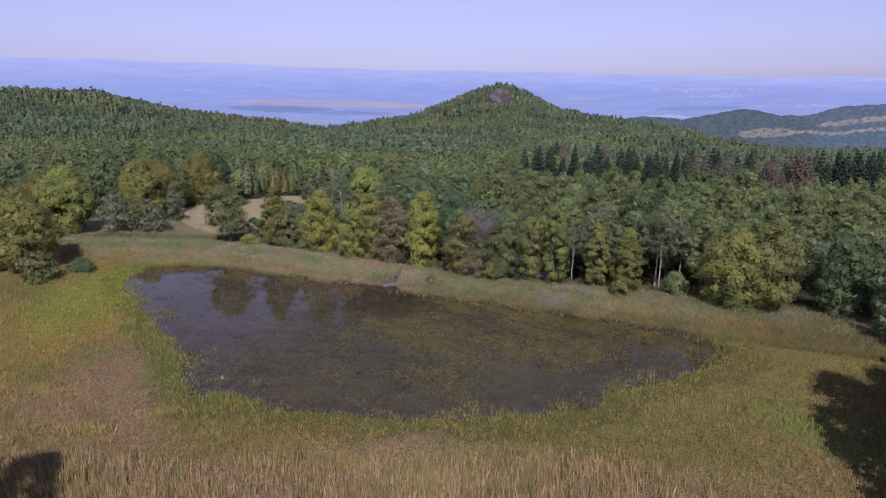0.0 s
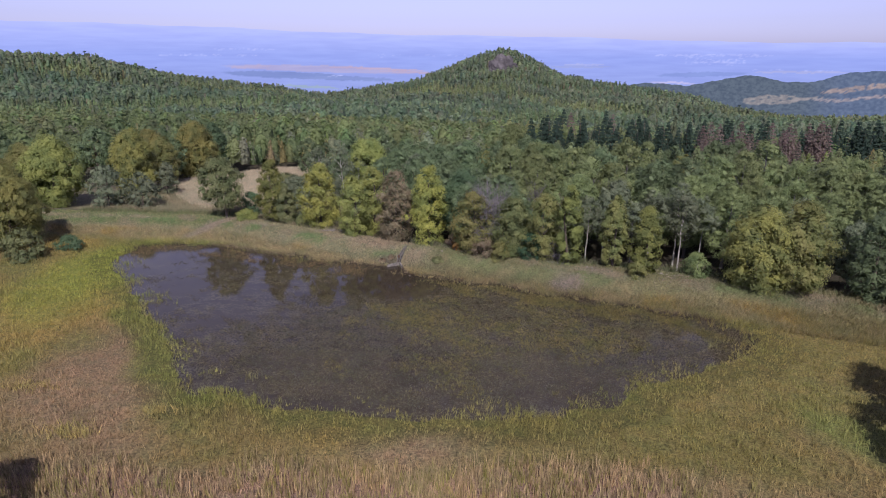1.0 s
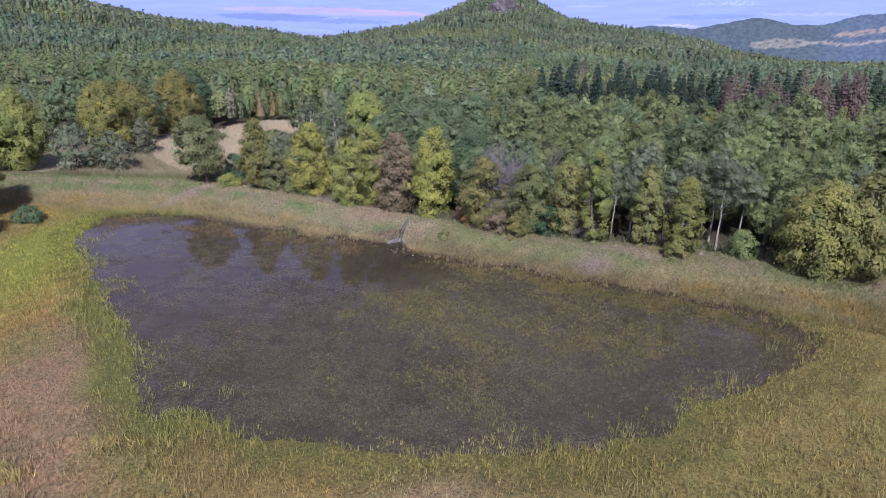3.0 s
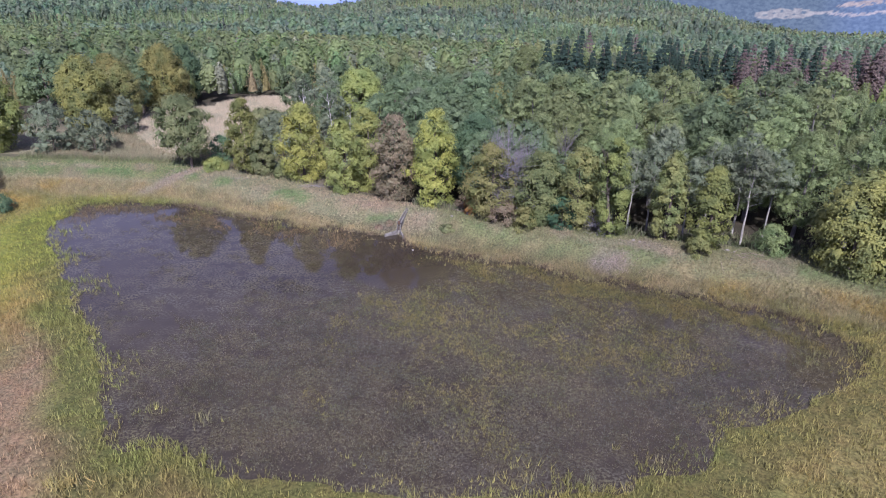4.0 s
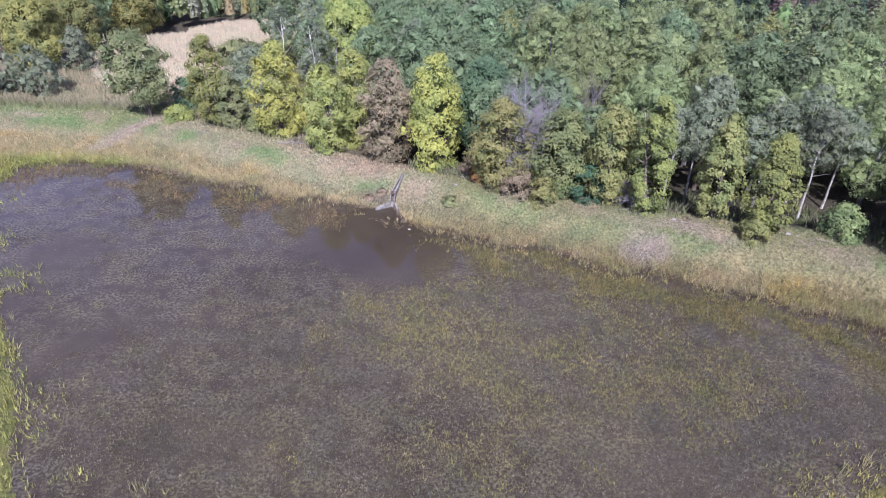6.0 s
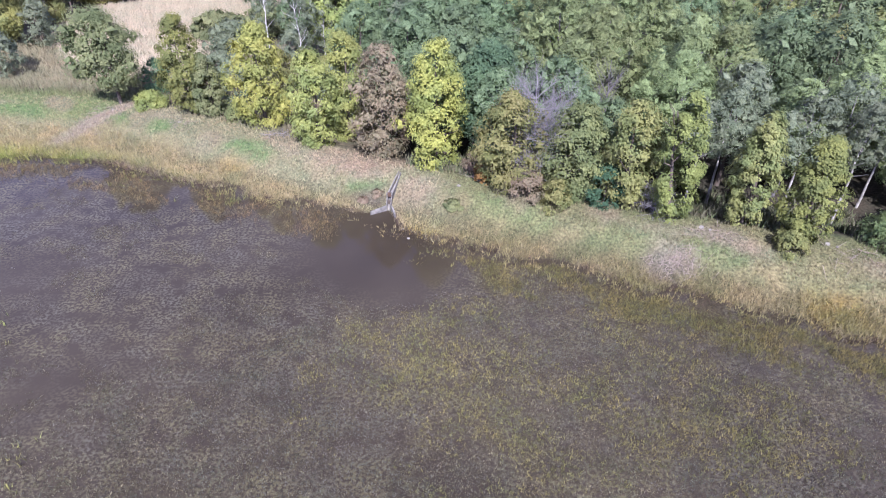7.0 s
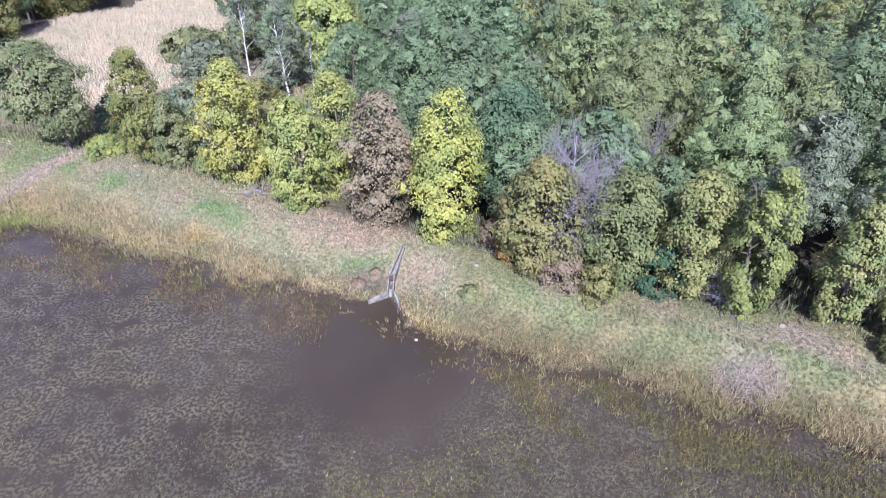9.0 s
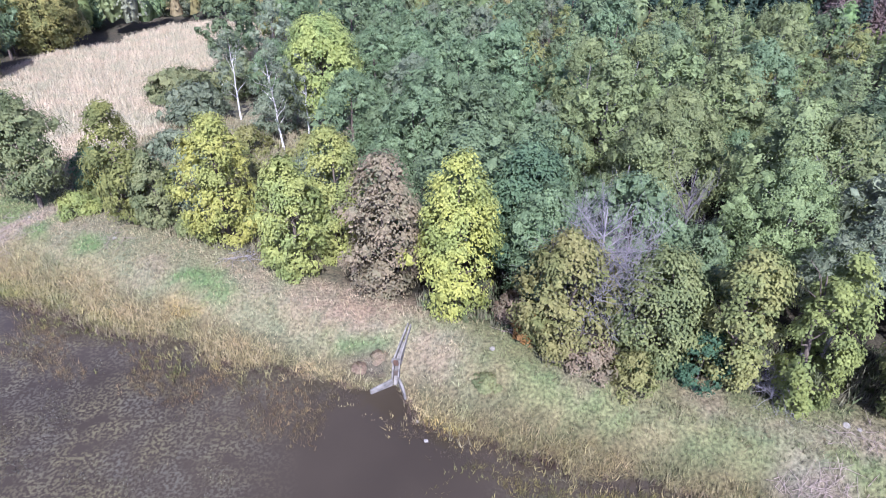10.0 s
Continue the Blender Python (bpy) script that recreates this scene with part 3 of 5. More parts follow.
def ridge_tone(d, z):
    """Wood with the blue of distance haze mixed into its colour, stubble fields on the slopes."""
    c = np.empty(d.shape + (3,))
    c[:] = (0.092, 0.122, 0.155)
    # the further hill gets more of the haze blue
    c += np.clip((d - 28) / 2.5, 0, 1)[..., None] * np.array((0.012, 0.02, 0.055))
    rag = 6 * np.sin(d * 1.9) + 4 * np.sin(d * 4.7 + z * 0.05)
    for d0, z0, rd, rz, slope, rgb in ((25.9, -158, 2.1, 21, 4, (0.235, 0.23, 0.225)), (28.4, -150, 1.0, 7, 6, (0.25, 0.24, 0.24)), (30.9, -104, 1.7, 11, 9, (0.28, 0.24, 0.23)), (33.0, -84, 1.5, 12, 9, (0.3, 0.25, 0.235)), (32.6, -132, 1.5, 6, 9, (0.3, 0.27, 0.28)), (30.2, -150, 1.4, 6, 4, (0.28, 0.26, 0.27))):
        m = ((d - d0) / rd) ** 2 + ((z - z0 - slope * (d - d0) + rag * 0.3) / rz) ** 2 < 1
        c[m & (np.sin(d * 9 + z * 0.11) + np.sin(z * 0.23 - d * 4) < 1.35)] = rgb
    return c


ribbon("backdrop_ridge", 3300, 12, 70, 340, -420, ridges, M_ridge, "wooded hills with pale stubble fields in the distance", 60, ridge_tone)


# ---- trees ----
SEEDS = [0]


def rng_next():
    SEEDS[0] += 1
    return np.random.default_rng(SEEDS[0])


def put(ob, x, y, turn=0.0, size=1.0, sink=0.05):
    ob.matrix_basis = pose(x, y, float(land(np.array([x]), np.array([y]))[0]) - sink, 0, 0, turn) @ Matrix.Scale(size, 4)
    return ob


def broadleaf(name, label, mat, h, w, low=0.12, clumps=155, per=56, leaf=0.21, bark=None, group="", limbs=9, twigs=0, top=0.85, category="tree", girth=None, full=0.0, **more):
    rng = rng_next()
    tree = new(name)
    tree.empty_display_size = 0.5
    part("trunk", mesh_of("trunk", *wood(rng, h, w, max(low, 0.15), limbs, r=girth, top=top, twigs=twigs), bark or M_bark), tree)
    part("crown", mesh_of("crown", *crown(rng, h, w, low, int(clumps * max(1.0, w * h * full)), per, leaf, **more), mat), tree)
    return tagged(tree, label, category, group)


ROW = "trees along the dam"
TREES = [
    # name, label, material, x, y, height, width, more
    ("chestnut_tree", "green broadleaf tree with a bare lower trunk beside a track", M_mid, -38.4, 111.2, 10.0, 6.6, dict(low=0.26, lean=-0.12, taper=0.6)),
    ("chestnut_tree", "slim green tree with a lower side crown on the dam", M_fresh, -29.8, 108.8, 10.2, 4.6, dict(low=0.12, lean=0.02)),
    ("chestnut_tree", "small dark green tree grown into its taller neighbour", M_mid, -27.6, 108.6, 6.5, 3.6, dict(low=0.05)),
    ("chestnut_tree", "yellow autumn chestnut tree on the dam", M_yellow, -21.3, 106.6, 10.2, 5.6, dict(low=0.06)),
    ("chestnut_tree", "bright green chestnut tree leaning over the dam", M_lime, -15.2, 102.0, 9.0, 5.0, dict(low=0.03)),
    ("chestnut_tree", "tall yellow-green chestnut tree behind its neighbours", M_lime, -12.6, 105.2, 11.0, 4.8, dict(low=0.08)),
    ("chestnut_tree", "brown withered chestnut tree on the dam", M_brown, -8.5, 100.3, 10.6, 5.6, dict(low=0.03, leaf=0.2)),
    ("chestnut_tree", "bright yellow chestnut tree beside the sluice", M_yellow, -3.5, 98.2, 11.6, 5.4, dict(low=0.02)),
    ("maple_tree", "dark green tree with a visible trunk behind the dam", M_dark, 1.3, 102.2, 12.5, 6.6, dict(low=0.3)),
    ("chestnut_tree", "half-withered olive and orange bushy tree", M_olive, 2.9, 93.6, 8.6, 5.6, dict(low=0.1, per=44)),
    ("chestnut_tree", "green bushy chestnut tree on the dam", M_green, 8.4, 92.8, 8.0, 5.4, dict(low=0.04)),
    ("chestnut_tree", "olive thinly leaved tree on the dam", M_olive, 12.6, 91.4, 9.2, 4.8, dict(low=0.1, per=40)),
    ("chestnut_tree", "tall fresh green tree leaning over the grass", M_fresh, 15.6, 88.8, 10.6, 3.7, dict(low=0.02)),
    ("chestnut_tree", "olive-yellow chestnut tree with a pale lower crown", M_olive, 21.3, 88.0, 9.6, 3.5, dict(low=0.03)),
    ("chestnut_tree", "olive-green chestnut tree at the foot of the wood", M_fresh, 25.0, 86.0, 8.6, 3.7, dict(low=0.03)),
    ("chestnut_tree", "broad yellow-green chestnut tree standing alone", M_gold, 36.8, 80.8, 9.4, 8.0, dict(low=0.02)),
    ("chestnut_tree", "broad yellow-brown chestnut tree standing alone", M_olive, 41.2, 80.6, 10.4, 7.6, dict(low=0.02)),
    ("oak_tree", "olive-yellow tree at the marsh edge", M_gold, -66.0, 97.5, 12.4, 9.0, dict(low=0.05)),
    ("oak_tree", "yellow-green tree at the marsh edge", M_lime, -70.5, 97.5, 12.5, 8.0, dict(low=0.08)),
    ("oak_tree", "large yellow-green tree beyond the marsh", M_lime, -73.5, 121.0, 12.4, 9.6, dict(low=0.08)),
    ("oak_tree", "yellow-green tree crowded by its neighbour", M_olive, -80.5, 124.0, 11.0, 7.6, dict(low=0.08)),
    ("oak_tree", "tree with a golden top beside the meadow", M_gold, -66.0, 135.5, 12.6, 9.0, dict(low=0.1)),
    ("oak_tree", "olive-brown tree beside the meadow", M_olive, -65.5, 148.0, 10.5, 7.0, dict(low=0.08)),
    ("oak_tree", "brownish tree at the meadow's edge", M_gold, -65.5, 166.0, 13.0, 10.5, dict(low=0.08)),
    ("oak_tree", "brown-olive tree at the meadow's upper corner", M_gold, -73.5, 159.0, 11.5, 8.5, dict(low=0.1)),
    ("oak_tree", "dark green tree at the meadow's upper edge", M_dark, -67.0, 182.0, 12.5, 8.0, dict(low=0.1)),
    ("lime_tree", "rounded pale yellow-green tree above the others", M_lime, -17.0, 131.5, 12.2, 8.0, dict(low=0.22, lumpy=0.12, taper=0.55, boughs=24)),
]
SPOTS = []
for name, label, mat, x, y, h, w, more in TREES:
    more = {k: v for k, v in more.items() if v is not None}
    more.setdefault("leaf", 0.21 if y < 112 else 0.27)
    put(broadleaf(name, label, mat, h, w, full=1 / 58, group=ROW if y < 115 and -42 < x < 45 else "", **more), x, y, (x * 37) % 360)
    SPOTS.append((x, y, w * 0.5))

# undergrowth and single bushes
BUSHES = [
    ("willow_bush", "grey-green willow bush beyond the marsh", M_willow, -64.0, 121.0, 7.6, 7.0),
    ("willow_bush", "grey-green willow bush beyond the marsh", M_willow, -57.8, 121.5, 6.6, 6.0),
    ("hazel_bush", "grey-brown bush beside the meadow", M_willow, -58.5, 133.5, 6.6, 5.0),
    ("hazel_bush", "dark green bush in the shade of a tree", M_dark, -35.4, 115.6, 4.2, 4.0),
    ("hazel_bush", "low grey-green bush on the dam's back", M_willow, -25.2, 111.5, 6.0, 4.6),
    ("hazel_bush", "low bright green bush at a tree's foot", M_green, -24.6, 107.2, 1.9, 2.2),
    ("hazel_bush", "low green bush on the grass below a tree", M_lime, -34.8, 110.6, 1.7, 3.6),
    ("hazel_bush", "low green thicket at the meadow's edge", M_mid, -36.0, 140.0, 3.6, 8.6),
    ("hazel_bush", "low grey-green thicket at the meadow's edge", M_willow, -31.5, 132.0, 4.0, 7.6),
    ("hazel_bush", "low green thicket at the meadow's edge", M_mid, -29.5, 143.0, 4.6, 8.6),
    ("hazel_bush", "low grey-green thicket below the meadow", M_willow, -31.0, 122.5, 2.6, 5.0),
    ("hazel_bush", "brownish dry bush behind the dam", M_olive, -26.0, 117.5, 3.4, 4.4),
    ("hazel_bush", "brownish dry bush behind the dam", M_olive, -21.0, 114.0, 4.0, 4.4),
    ("hazel_bush", "grey-green bush beyond the meadow", M_willow, -56.0, 197.0, 4.0, 7.0),
    ("hazel_bush", "dry grey-olive bush behind the dam", M_olive, -23.5, 123.0, 3.0, 4.6),
    ("hazel_bush", "dry grey-olive bush behind the dam", M_willow, -16.0, 116.5, 4.0, 4.6),
    ("hazel_bush", "dry grey-olive bush behind the dam", M_olive, -17.0, 122.0, 3.2, 5.0),
    ("hazel_bush", "grey-green bush behind the chestnut trees", M_willow, -12.5, 112.0, 5.0, 4.6),
    ("hazel_bush", "grey-green bush under the birches", M_willow, -22.0, 130.0, 4.4, 5.6),
    ("elder_bush", "dense blue-green bush between the trees", M_blue, 10.8, 91.0, 3.6, 3.2),
    ("hazel_bush", "orange-leaved bush at the foot of a tree", M_orange, 0.9, 94.5, 2.6, 1.8),
    ("hazel_bush", "reddish-brown drying bush between two trees", M_brown, 0.2, 97.2, 2.4, 2.4),
    ("hazel_bush", "brown withered bush under a half-bare tree", M_brown, 4.4, 91.7, 2.8, 3.2),
    ("elder_bush", "rich green low bush beside the wood", M_green, 31.4, 85.4, 2.9, 3.8),
    ("hazel_bush", "small dark green bush on the dam's bank", M_mid, -1.9, 91.3, 0.6, 1.5),
    ("sedge_tussock", "dark brownish tussock on the mud beside the sluice", M_brown, -9.9, 93.5, 0.5, 0.9),
    ("sedge_tussock", "dark brownish tussock on the mud beside the sluice", M_brown, -8.7, 94.2, 0.6, 1.1),
    ("hazel_bush", "yellowing bush at the foot of a chestnut", M_olive, 6.6, 90.4, 2.6, 2.8),
    ("hazel_bush", "olive-yellow bush at the foot of a tree", M_olive, 23.6, 84.2, 2.0, 2.4),
    ("hazel_bush", "dark green bush at the marsh edge", M_mid, -61.0, 92.5, 4.2, 5.6),
    ("hazel_bush", "low dark bush on the marsh edge", M_dark, -57.5, 97.5, 2.2, 3.6),
]
for name, label, mat, x, y, h, w in BUSHES:
    n = int(40 + w * 11)
    put(broadleaf(name, label, mat, h, w, low=0.0, clumps=n, per=32, leaf=0.17, limbs=6, top=0.6, category="bush", group="bushes by the pond", droop=0.1), x, y, (x * 53) % 360)
    SPOTS.append((x, y, w * 0.45))


def bare(name, label, mat, h, w, limbs=26, twigs=5, category="dead tree", low=0.1, r=None):
    rng = rng_next()
    tree = new(name)
    stem, *boughs = wood(rng, h, w, low, limbs, r=r, twigs=twigs, top=0.95, apart=True)
    part("trunk", mesh_of("trunk", *stem, mat), tree)
    for bough in boughs:
        part("branch", mesh_of("branch", *bough, mat), tree)
    return tagged(tree, label, category)


put(bare("dead_tree", "leafless grey tree between green crowns", M_twig, 10.4, 9.4, 100, 22, r=0.13), 5.2, 94.6)
put(bare("dead_tree", "pale bare branches standing out between two aspens", M_grey, 12.4, 5.0, 26, 7, r=0.11, low=0.55), 12.6, 101.2)
put(bare("dead_tree", "leafless grey bush at the dam's foot", M_twig, 3.0, 4.8, 60, 14, "dead bush", 0.02, 0.05), 14.6, 89.4)
put(bare("dead_tree", "leafless twiggy bush under the olive tree", M_bark, 4.2, 4.4, 30, 8, "dead bush", 0.02, 0.06), 3.6, 91.9)
for x, y, h in ((-20.4, 124.5, 11.0), (-27.0, 133.0, 10.0), (-18.5, 128.5, 9.0)):
    put(broadleaf("birch_tree", "slender white-stemmed birch with thin grey-green leaves", M_willow, h, 4.4, low=0.3, clumps=40, per=60, leaf=0.16, bark=M_birch, limbs=12, twigs=2, girth=0.1, group="birches by the meadow"), x, y, x * 31)
    SPOTS.append((x, y, 2.0))

# the wood behind the dam: a few grown patterns of each kind, many trees
KINDS = {}


def pattern(key, maker, count):
    KINDS[key] = [maker() for _ in range(count)]


def soft_tree(name, label, mat, h, w, low, clumps, per, leaf, bark=None, **more):
    return lambda: broadleaf(name, label, mat, h, w, low, clumps, per, leaf, bark=bark, group="wood behind the dam", limbs=7, **more)


def needle_tree(name, label, mat, h, w, low, sprays, leaf, sharp, droop, up, bark=None):
    def make():
        rng = rng_next()
        tree = new(name)
        part("trunk", mesh_of("trunk", *wood(rng, h, w * 0.5, 0.3, 3, r=0.012 * h, sides=5, top=0.95), bark or M_bark), tree)
        part("crown", mesh_of("crown", *conifer(rng, h, w, low, sprays, leaf, sharp, droop, up), mat), tree)
        return tagged(tree, label, "conifer", "wood behind the dam")
    return make


pattern("aspen", soft_tree("aspen_tree", "pale green airy aspen in the wood", M_aspen, 12.0, 6.2, 0.3, 150, 46, 0.155, bark=M_grey, droop=0.2, lumpy=0.5, rad=0.135, inner=0.2, boughs=16), 3)
pattern("tall", soft_tree("aspen_tree", "tall pale green aspen with a billowing crown", M_aspen, 14.5, 9.0, 0.22, 330, 62, 0.15, bark=M_grey, droop=0.3, lumpy=0.5, rad=0.105, inner=0.15, core=4, boughs=26), 2)
pattern("oak", soft_tree("oak_tree", "deep green broadleaf tree in the wood", M_oakfar, 11.5, 6.8, 0.28, 150, 42, 0.175, lumpy=0.4, rad=0.135, boughs=15), 3)
pattern("willow", soft_tree("willow_tree", "grey-green willow in the wood", M_willow, 10.5, 5.8, 0.3, 130, 40, 0.145, droop=0.2, rad=0.135, inner=0.2, boughs=14), 2)
pattern("edge", soft_tree("oak_tree", "green broadleaf tree leafy to the ground at the wood's edge", M_oakfar, 11.0, 6.8, 0.02, 170, 38, 0.185, lumpy=0.4, rad=0.135, boughs=18), 2)
pattern("stem", soft_tree("aspen_tree", "slender grey-stemmed tree with its crown high up", M_willow, 12.5, 5.2, 0.52, 90, 44, 0.15, bark=M_pale, droop=0.2, rad=0.12, inner=0.2, boughs=10, girth=0.13), 3)
pattern("larch", needle_tree("larch_tree", "light green young larch in the wood", M_larch, 11.0, 4.4, 0.1, 2400, 0.34, 0.75, 0.0, 0.25), 3)
pattern("spruce", needle_tree("spruce_tree", "dark green spruce in a row of spruces", M_spruce, 19.0, 8.4, 0.06, 1700, 0.95, 0.9, 0.35, 0.0), 2)
pattern("dead", needle_tree("dead_spruce_tree", "dead spruce with pinkish-brown dry branches", M_deadneedle, 18.0, 8.0, 0.1, 1500, 0.75, 0.85, 0.3, 0.0, bark=M_grey), 2)
pattern("brown", soft_tree("birch_tree", "brownish drying birch in the wood", M_olive, 9.5, 4.4, 0.2, 100, 22, 0.21, bark=M_grey, droop=0.2, rad=0.12, inner=0.3, boughs=12), 2)
# lighter patterns for the trees that stand deeper
pattern("aspen_deep", soft_tree("aspen_tree", "pale green airy aspen deep in the wood", M_aspen, 12.0, 6.2, 0.35, 90, 24, 0.21, bark=M_grey, droop=0.2, lumpy=0.5, rad=0.15, inner=0.2, boughs=16), 2)
pattern("oak_deep", soft_tree("oak_tree", "deep green broadleaf tree deep in the wood", M_oakfar, 11.5, 6.8, 0.35, 90, 24, 0.23, lumpy=0.4, rad=0.15, boughs=15), 2)
pattern("willow_deep", soft_tree("willow_tree", "grey-green willow deep in the wood", M_willow, 10.5, 5.8, 0.35, 80, 24, 0.2, droop=0.2, rad=0.15, inner=0.2, boughs=14), 2)
pattern("larch_deep", needle_tree("larch_tree", "light green young larch deep in the wood", M_larch, 11.0, 4.4, 0.2, 1000, 0.5, 0.75, 0.0, 0.25), 2)
pattern("brown_deep", soft_tree("birch_tree", "brownish drying birch deep in the wood", M_olive, 9.5, 4.4, 0.25, 60, 20, 0.22, bark=M_grey, droop=0.2, rad=0.14, inner=0.3, boughs=12), 2)
# trees that stand out of the wood, each at its own place
STANDING = [
    ("tall", 13.2, 108.0, 1.0), ("tall", 18.6, 100.0, 0.88), ("aspen", 9.6, 104.2, 1.05), ("tall", 35.0, 99.5, 0.86), ("tall", 38.6, 94.5, 0.84), ("aspen", 43.0, 91.5, 1.0),
    ("willow", 24.0, 99.0, 1.15), ("stem", 27.6, 93.2, 0.95), ("stem", 21.8, 95.6, 0.9), ("stem", 32.0, 95.4, 1.0), ("stem", 35.2, 94.6, 0.85), ("stem", 31.4, 91.6, 0.9), ("stem", 19.0, 94.0, 0.85), ("stem", 25.0, 92.6, 0.8), ("oak", -6.4, 115.0, 1.05), ("oak", -0.6, 118.0, 1.05), ("oak", 3.6, 110.4, 1.0),
    ("oak", -2.2, 109.0, 0.92), ("oak", 6.2, 103.0, 0.85), ("willow", -6.8, 124.5, 1.1), ("oak", -11.6, 137.0, 0.95), ("oak", -22.4, 133.5, 0.8), ("oak", -9.0, 112.0, 0.72), ("aspen", 28.4, 96.8, 0.95),
    ("willow", 49.5, 83.0, 0.95), ("willow", 46.0, 86.0, 0.9), ("oak", 12.0, 97.6, 0.82),
]
for k, (key, x, y, size) in enumerate(STANDING):
    put(copy_thing(KINDS[key][k % len(KINDS[key])], Matrix()), x, y, k * 77, size, 0.2)
    SPOTS.append((x, y, 2.9 * size))
SPOT = np.array(SPOTS)


def kind_at(rng, x, y):
    """Which tree grows where."""
    u = rng.uniform()
    v = wave(x, y, 14, 6)
    if 184 < y + 0.12 * x < 201 and x > 24:
        return "dead" if (60 < x < 98 and u < 0.65) else ("spruce" if u < 0.85 else "oak")
    if x < -45:
        return "oak" if u < 0.55 else ("willow" if u < 0.75 else "brown")
    if x < 22 and y > 150:
        return "oak" if u < 0.45 else ("willow" if u < 0.65 else ("brown" if u < 0.88 else "larch"))
    if y > 185:
        return "larch" if u < 0.65 else ("oak" if u < 0.85 else "spruce")
    if x < 6:
        return "oak" if (u < 0.75 and y < 150) else ("larch" if u < 0.85 else "willow")
    if y < 126 - 0.15 * x:
        return "aspen" if v + u > 0.45 else ("oak" if u < 0.35 else "willow")
    return "larch" if u < 0.5 else ("brown" if u < 0.7 else ("aspen" if u < 0.85 else "oak"))


def scatter(step, x0, x1, y0, y1, rng):
    gx, gy = np.meshgrid(np.arange(x0, x1, step), np.arange(y0, y1, step))
    gx = (gx + rng.uniform(-0.42, 0.42, gx.shape) * step).ravel()
    gy = (gy + rng.uniform(-0.42, 0.42, gy.shape) * step).ravel()
    return gx, gy


rng = np.random.default_rng(5)
px, py = scatter(4.9, -150, 190, 60, 212, rng)
D = py - dam(px)
wedge = np.abs(px) < 0.80 * (py + 18)
ok = (D > 4.5) & wedge & ~within(MEADOW, px, py)
ok &= ~((px > 16) & (px < 36) & (D < 7.5))
ok &= ~((px > -38) & (px < -13) & (py < 150 - 0.9 * np.maximum(px + 20, 0) * 2) & (py > 103) & (D < 45))
ok &= ~((px < -20) & (px > -68) & (D < 24)) & ~((px < -40) & (px > -92) & (py < 150))
ok &= np.array([np.all(np.hypot(SPOT[:, 0] - x, SPOT[:, 1] - y) > SPOT[:, 2] * 0.8 + 1.0) for x, y in zip(px, py)])
px, py, D = px[ok], py[ok], D[ok]
order = np.argsort(np.hypot(px, py - 60))
px, py = px[order], py[order]
NEAR = 400
REST = []
for k, (x, y) in enumerate(zip(px, py)):
    key = kind_at(rng, x, y)
    if (x > 40 and y - dam(x) < 14) or (x < -60 and y < 135):
        key = "edge"
    kin = key + "_deep" if k > 130 and key + "_deep" in KINDS else key
    m = KINDS[kin][rng.integers(len(KINDS[kin]))]
    size = rng.uniform(0.6, 1.22) * (0.78 if y > 152 else 1.0)
    row = key in ("spruce", "dead") and 20 < x and y < 207
    if row:
        size = rng.uniform(0.58, 0.95)
    if k < NEAR or row:
        put(copy_thing(m, Matrix()), x, y, rng.uniform(0, 360), size, 0.2)
    else:
        REST.append((key, x, y, size * (1.5 if key == "spruce" else 1.0)))
# the front row of the spruces
for k, x in enumerate(np.r_[np.arange(22, 116, 2.6), np.arange(23, 116, 3.2)]):
    key = "dead" if (64 < x < 100 and rng.uniform() < 0.8) else "spruce"
    put(copy_thing(KINDS[key][k % 2], Matrix()), x + rng.uniform(-0.8, 0.8), 187 - 0.12 * x + rng.uniform(-1.5, 1.5) - 2.5 * (key == "dead") + 4.5 * (k > 36), rng.uniform(0, 360), rng.uniform(0.64, 0.92), 0.2)
# the patterns themselves stand deeper in the wood
for k, (key, made) in enumerate(KINDS.items()):
    for q, m in enumerate(made):
        put(m, 15 + 14 * q + 3 * k, 196 + 3.4 * k, 40 * q)

# trees that close the place beside and behind the camera
for x, y, s in ((36.4, 42.0, 1.28), (35.6, 37.0, 1.3), (40.6, 48.8, 1.3), (42.5, 45.5, 1.35), (42, 39, 1.35), (46.5, 49.5, 1.35), (42, 32, 1.3), (47, 42, 1.3), (51, 55, 1.2), (-29.8, 34.4, 1.1), (-37, 31.5, 1.1), (-42, 27, 1.2), (54, 60, 1.15), (60, 60, 1.2), (51.5, 70, 1.0), (56, 70, 1.1), (48.5, 77, 0.95), (52.5, 66, 0.9)):
    put(copy_thing(KINDS["edge"][int(x) % 2], Matrix()), x, y, x * 17, s, 0.2)


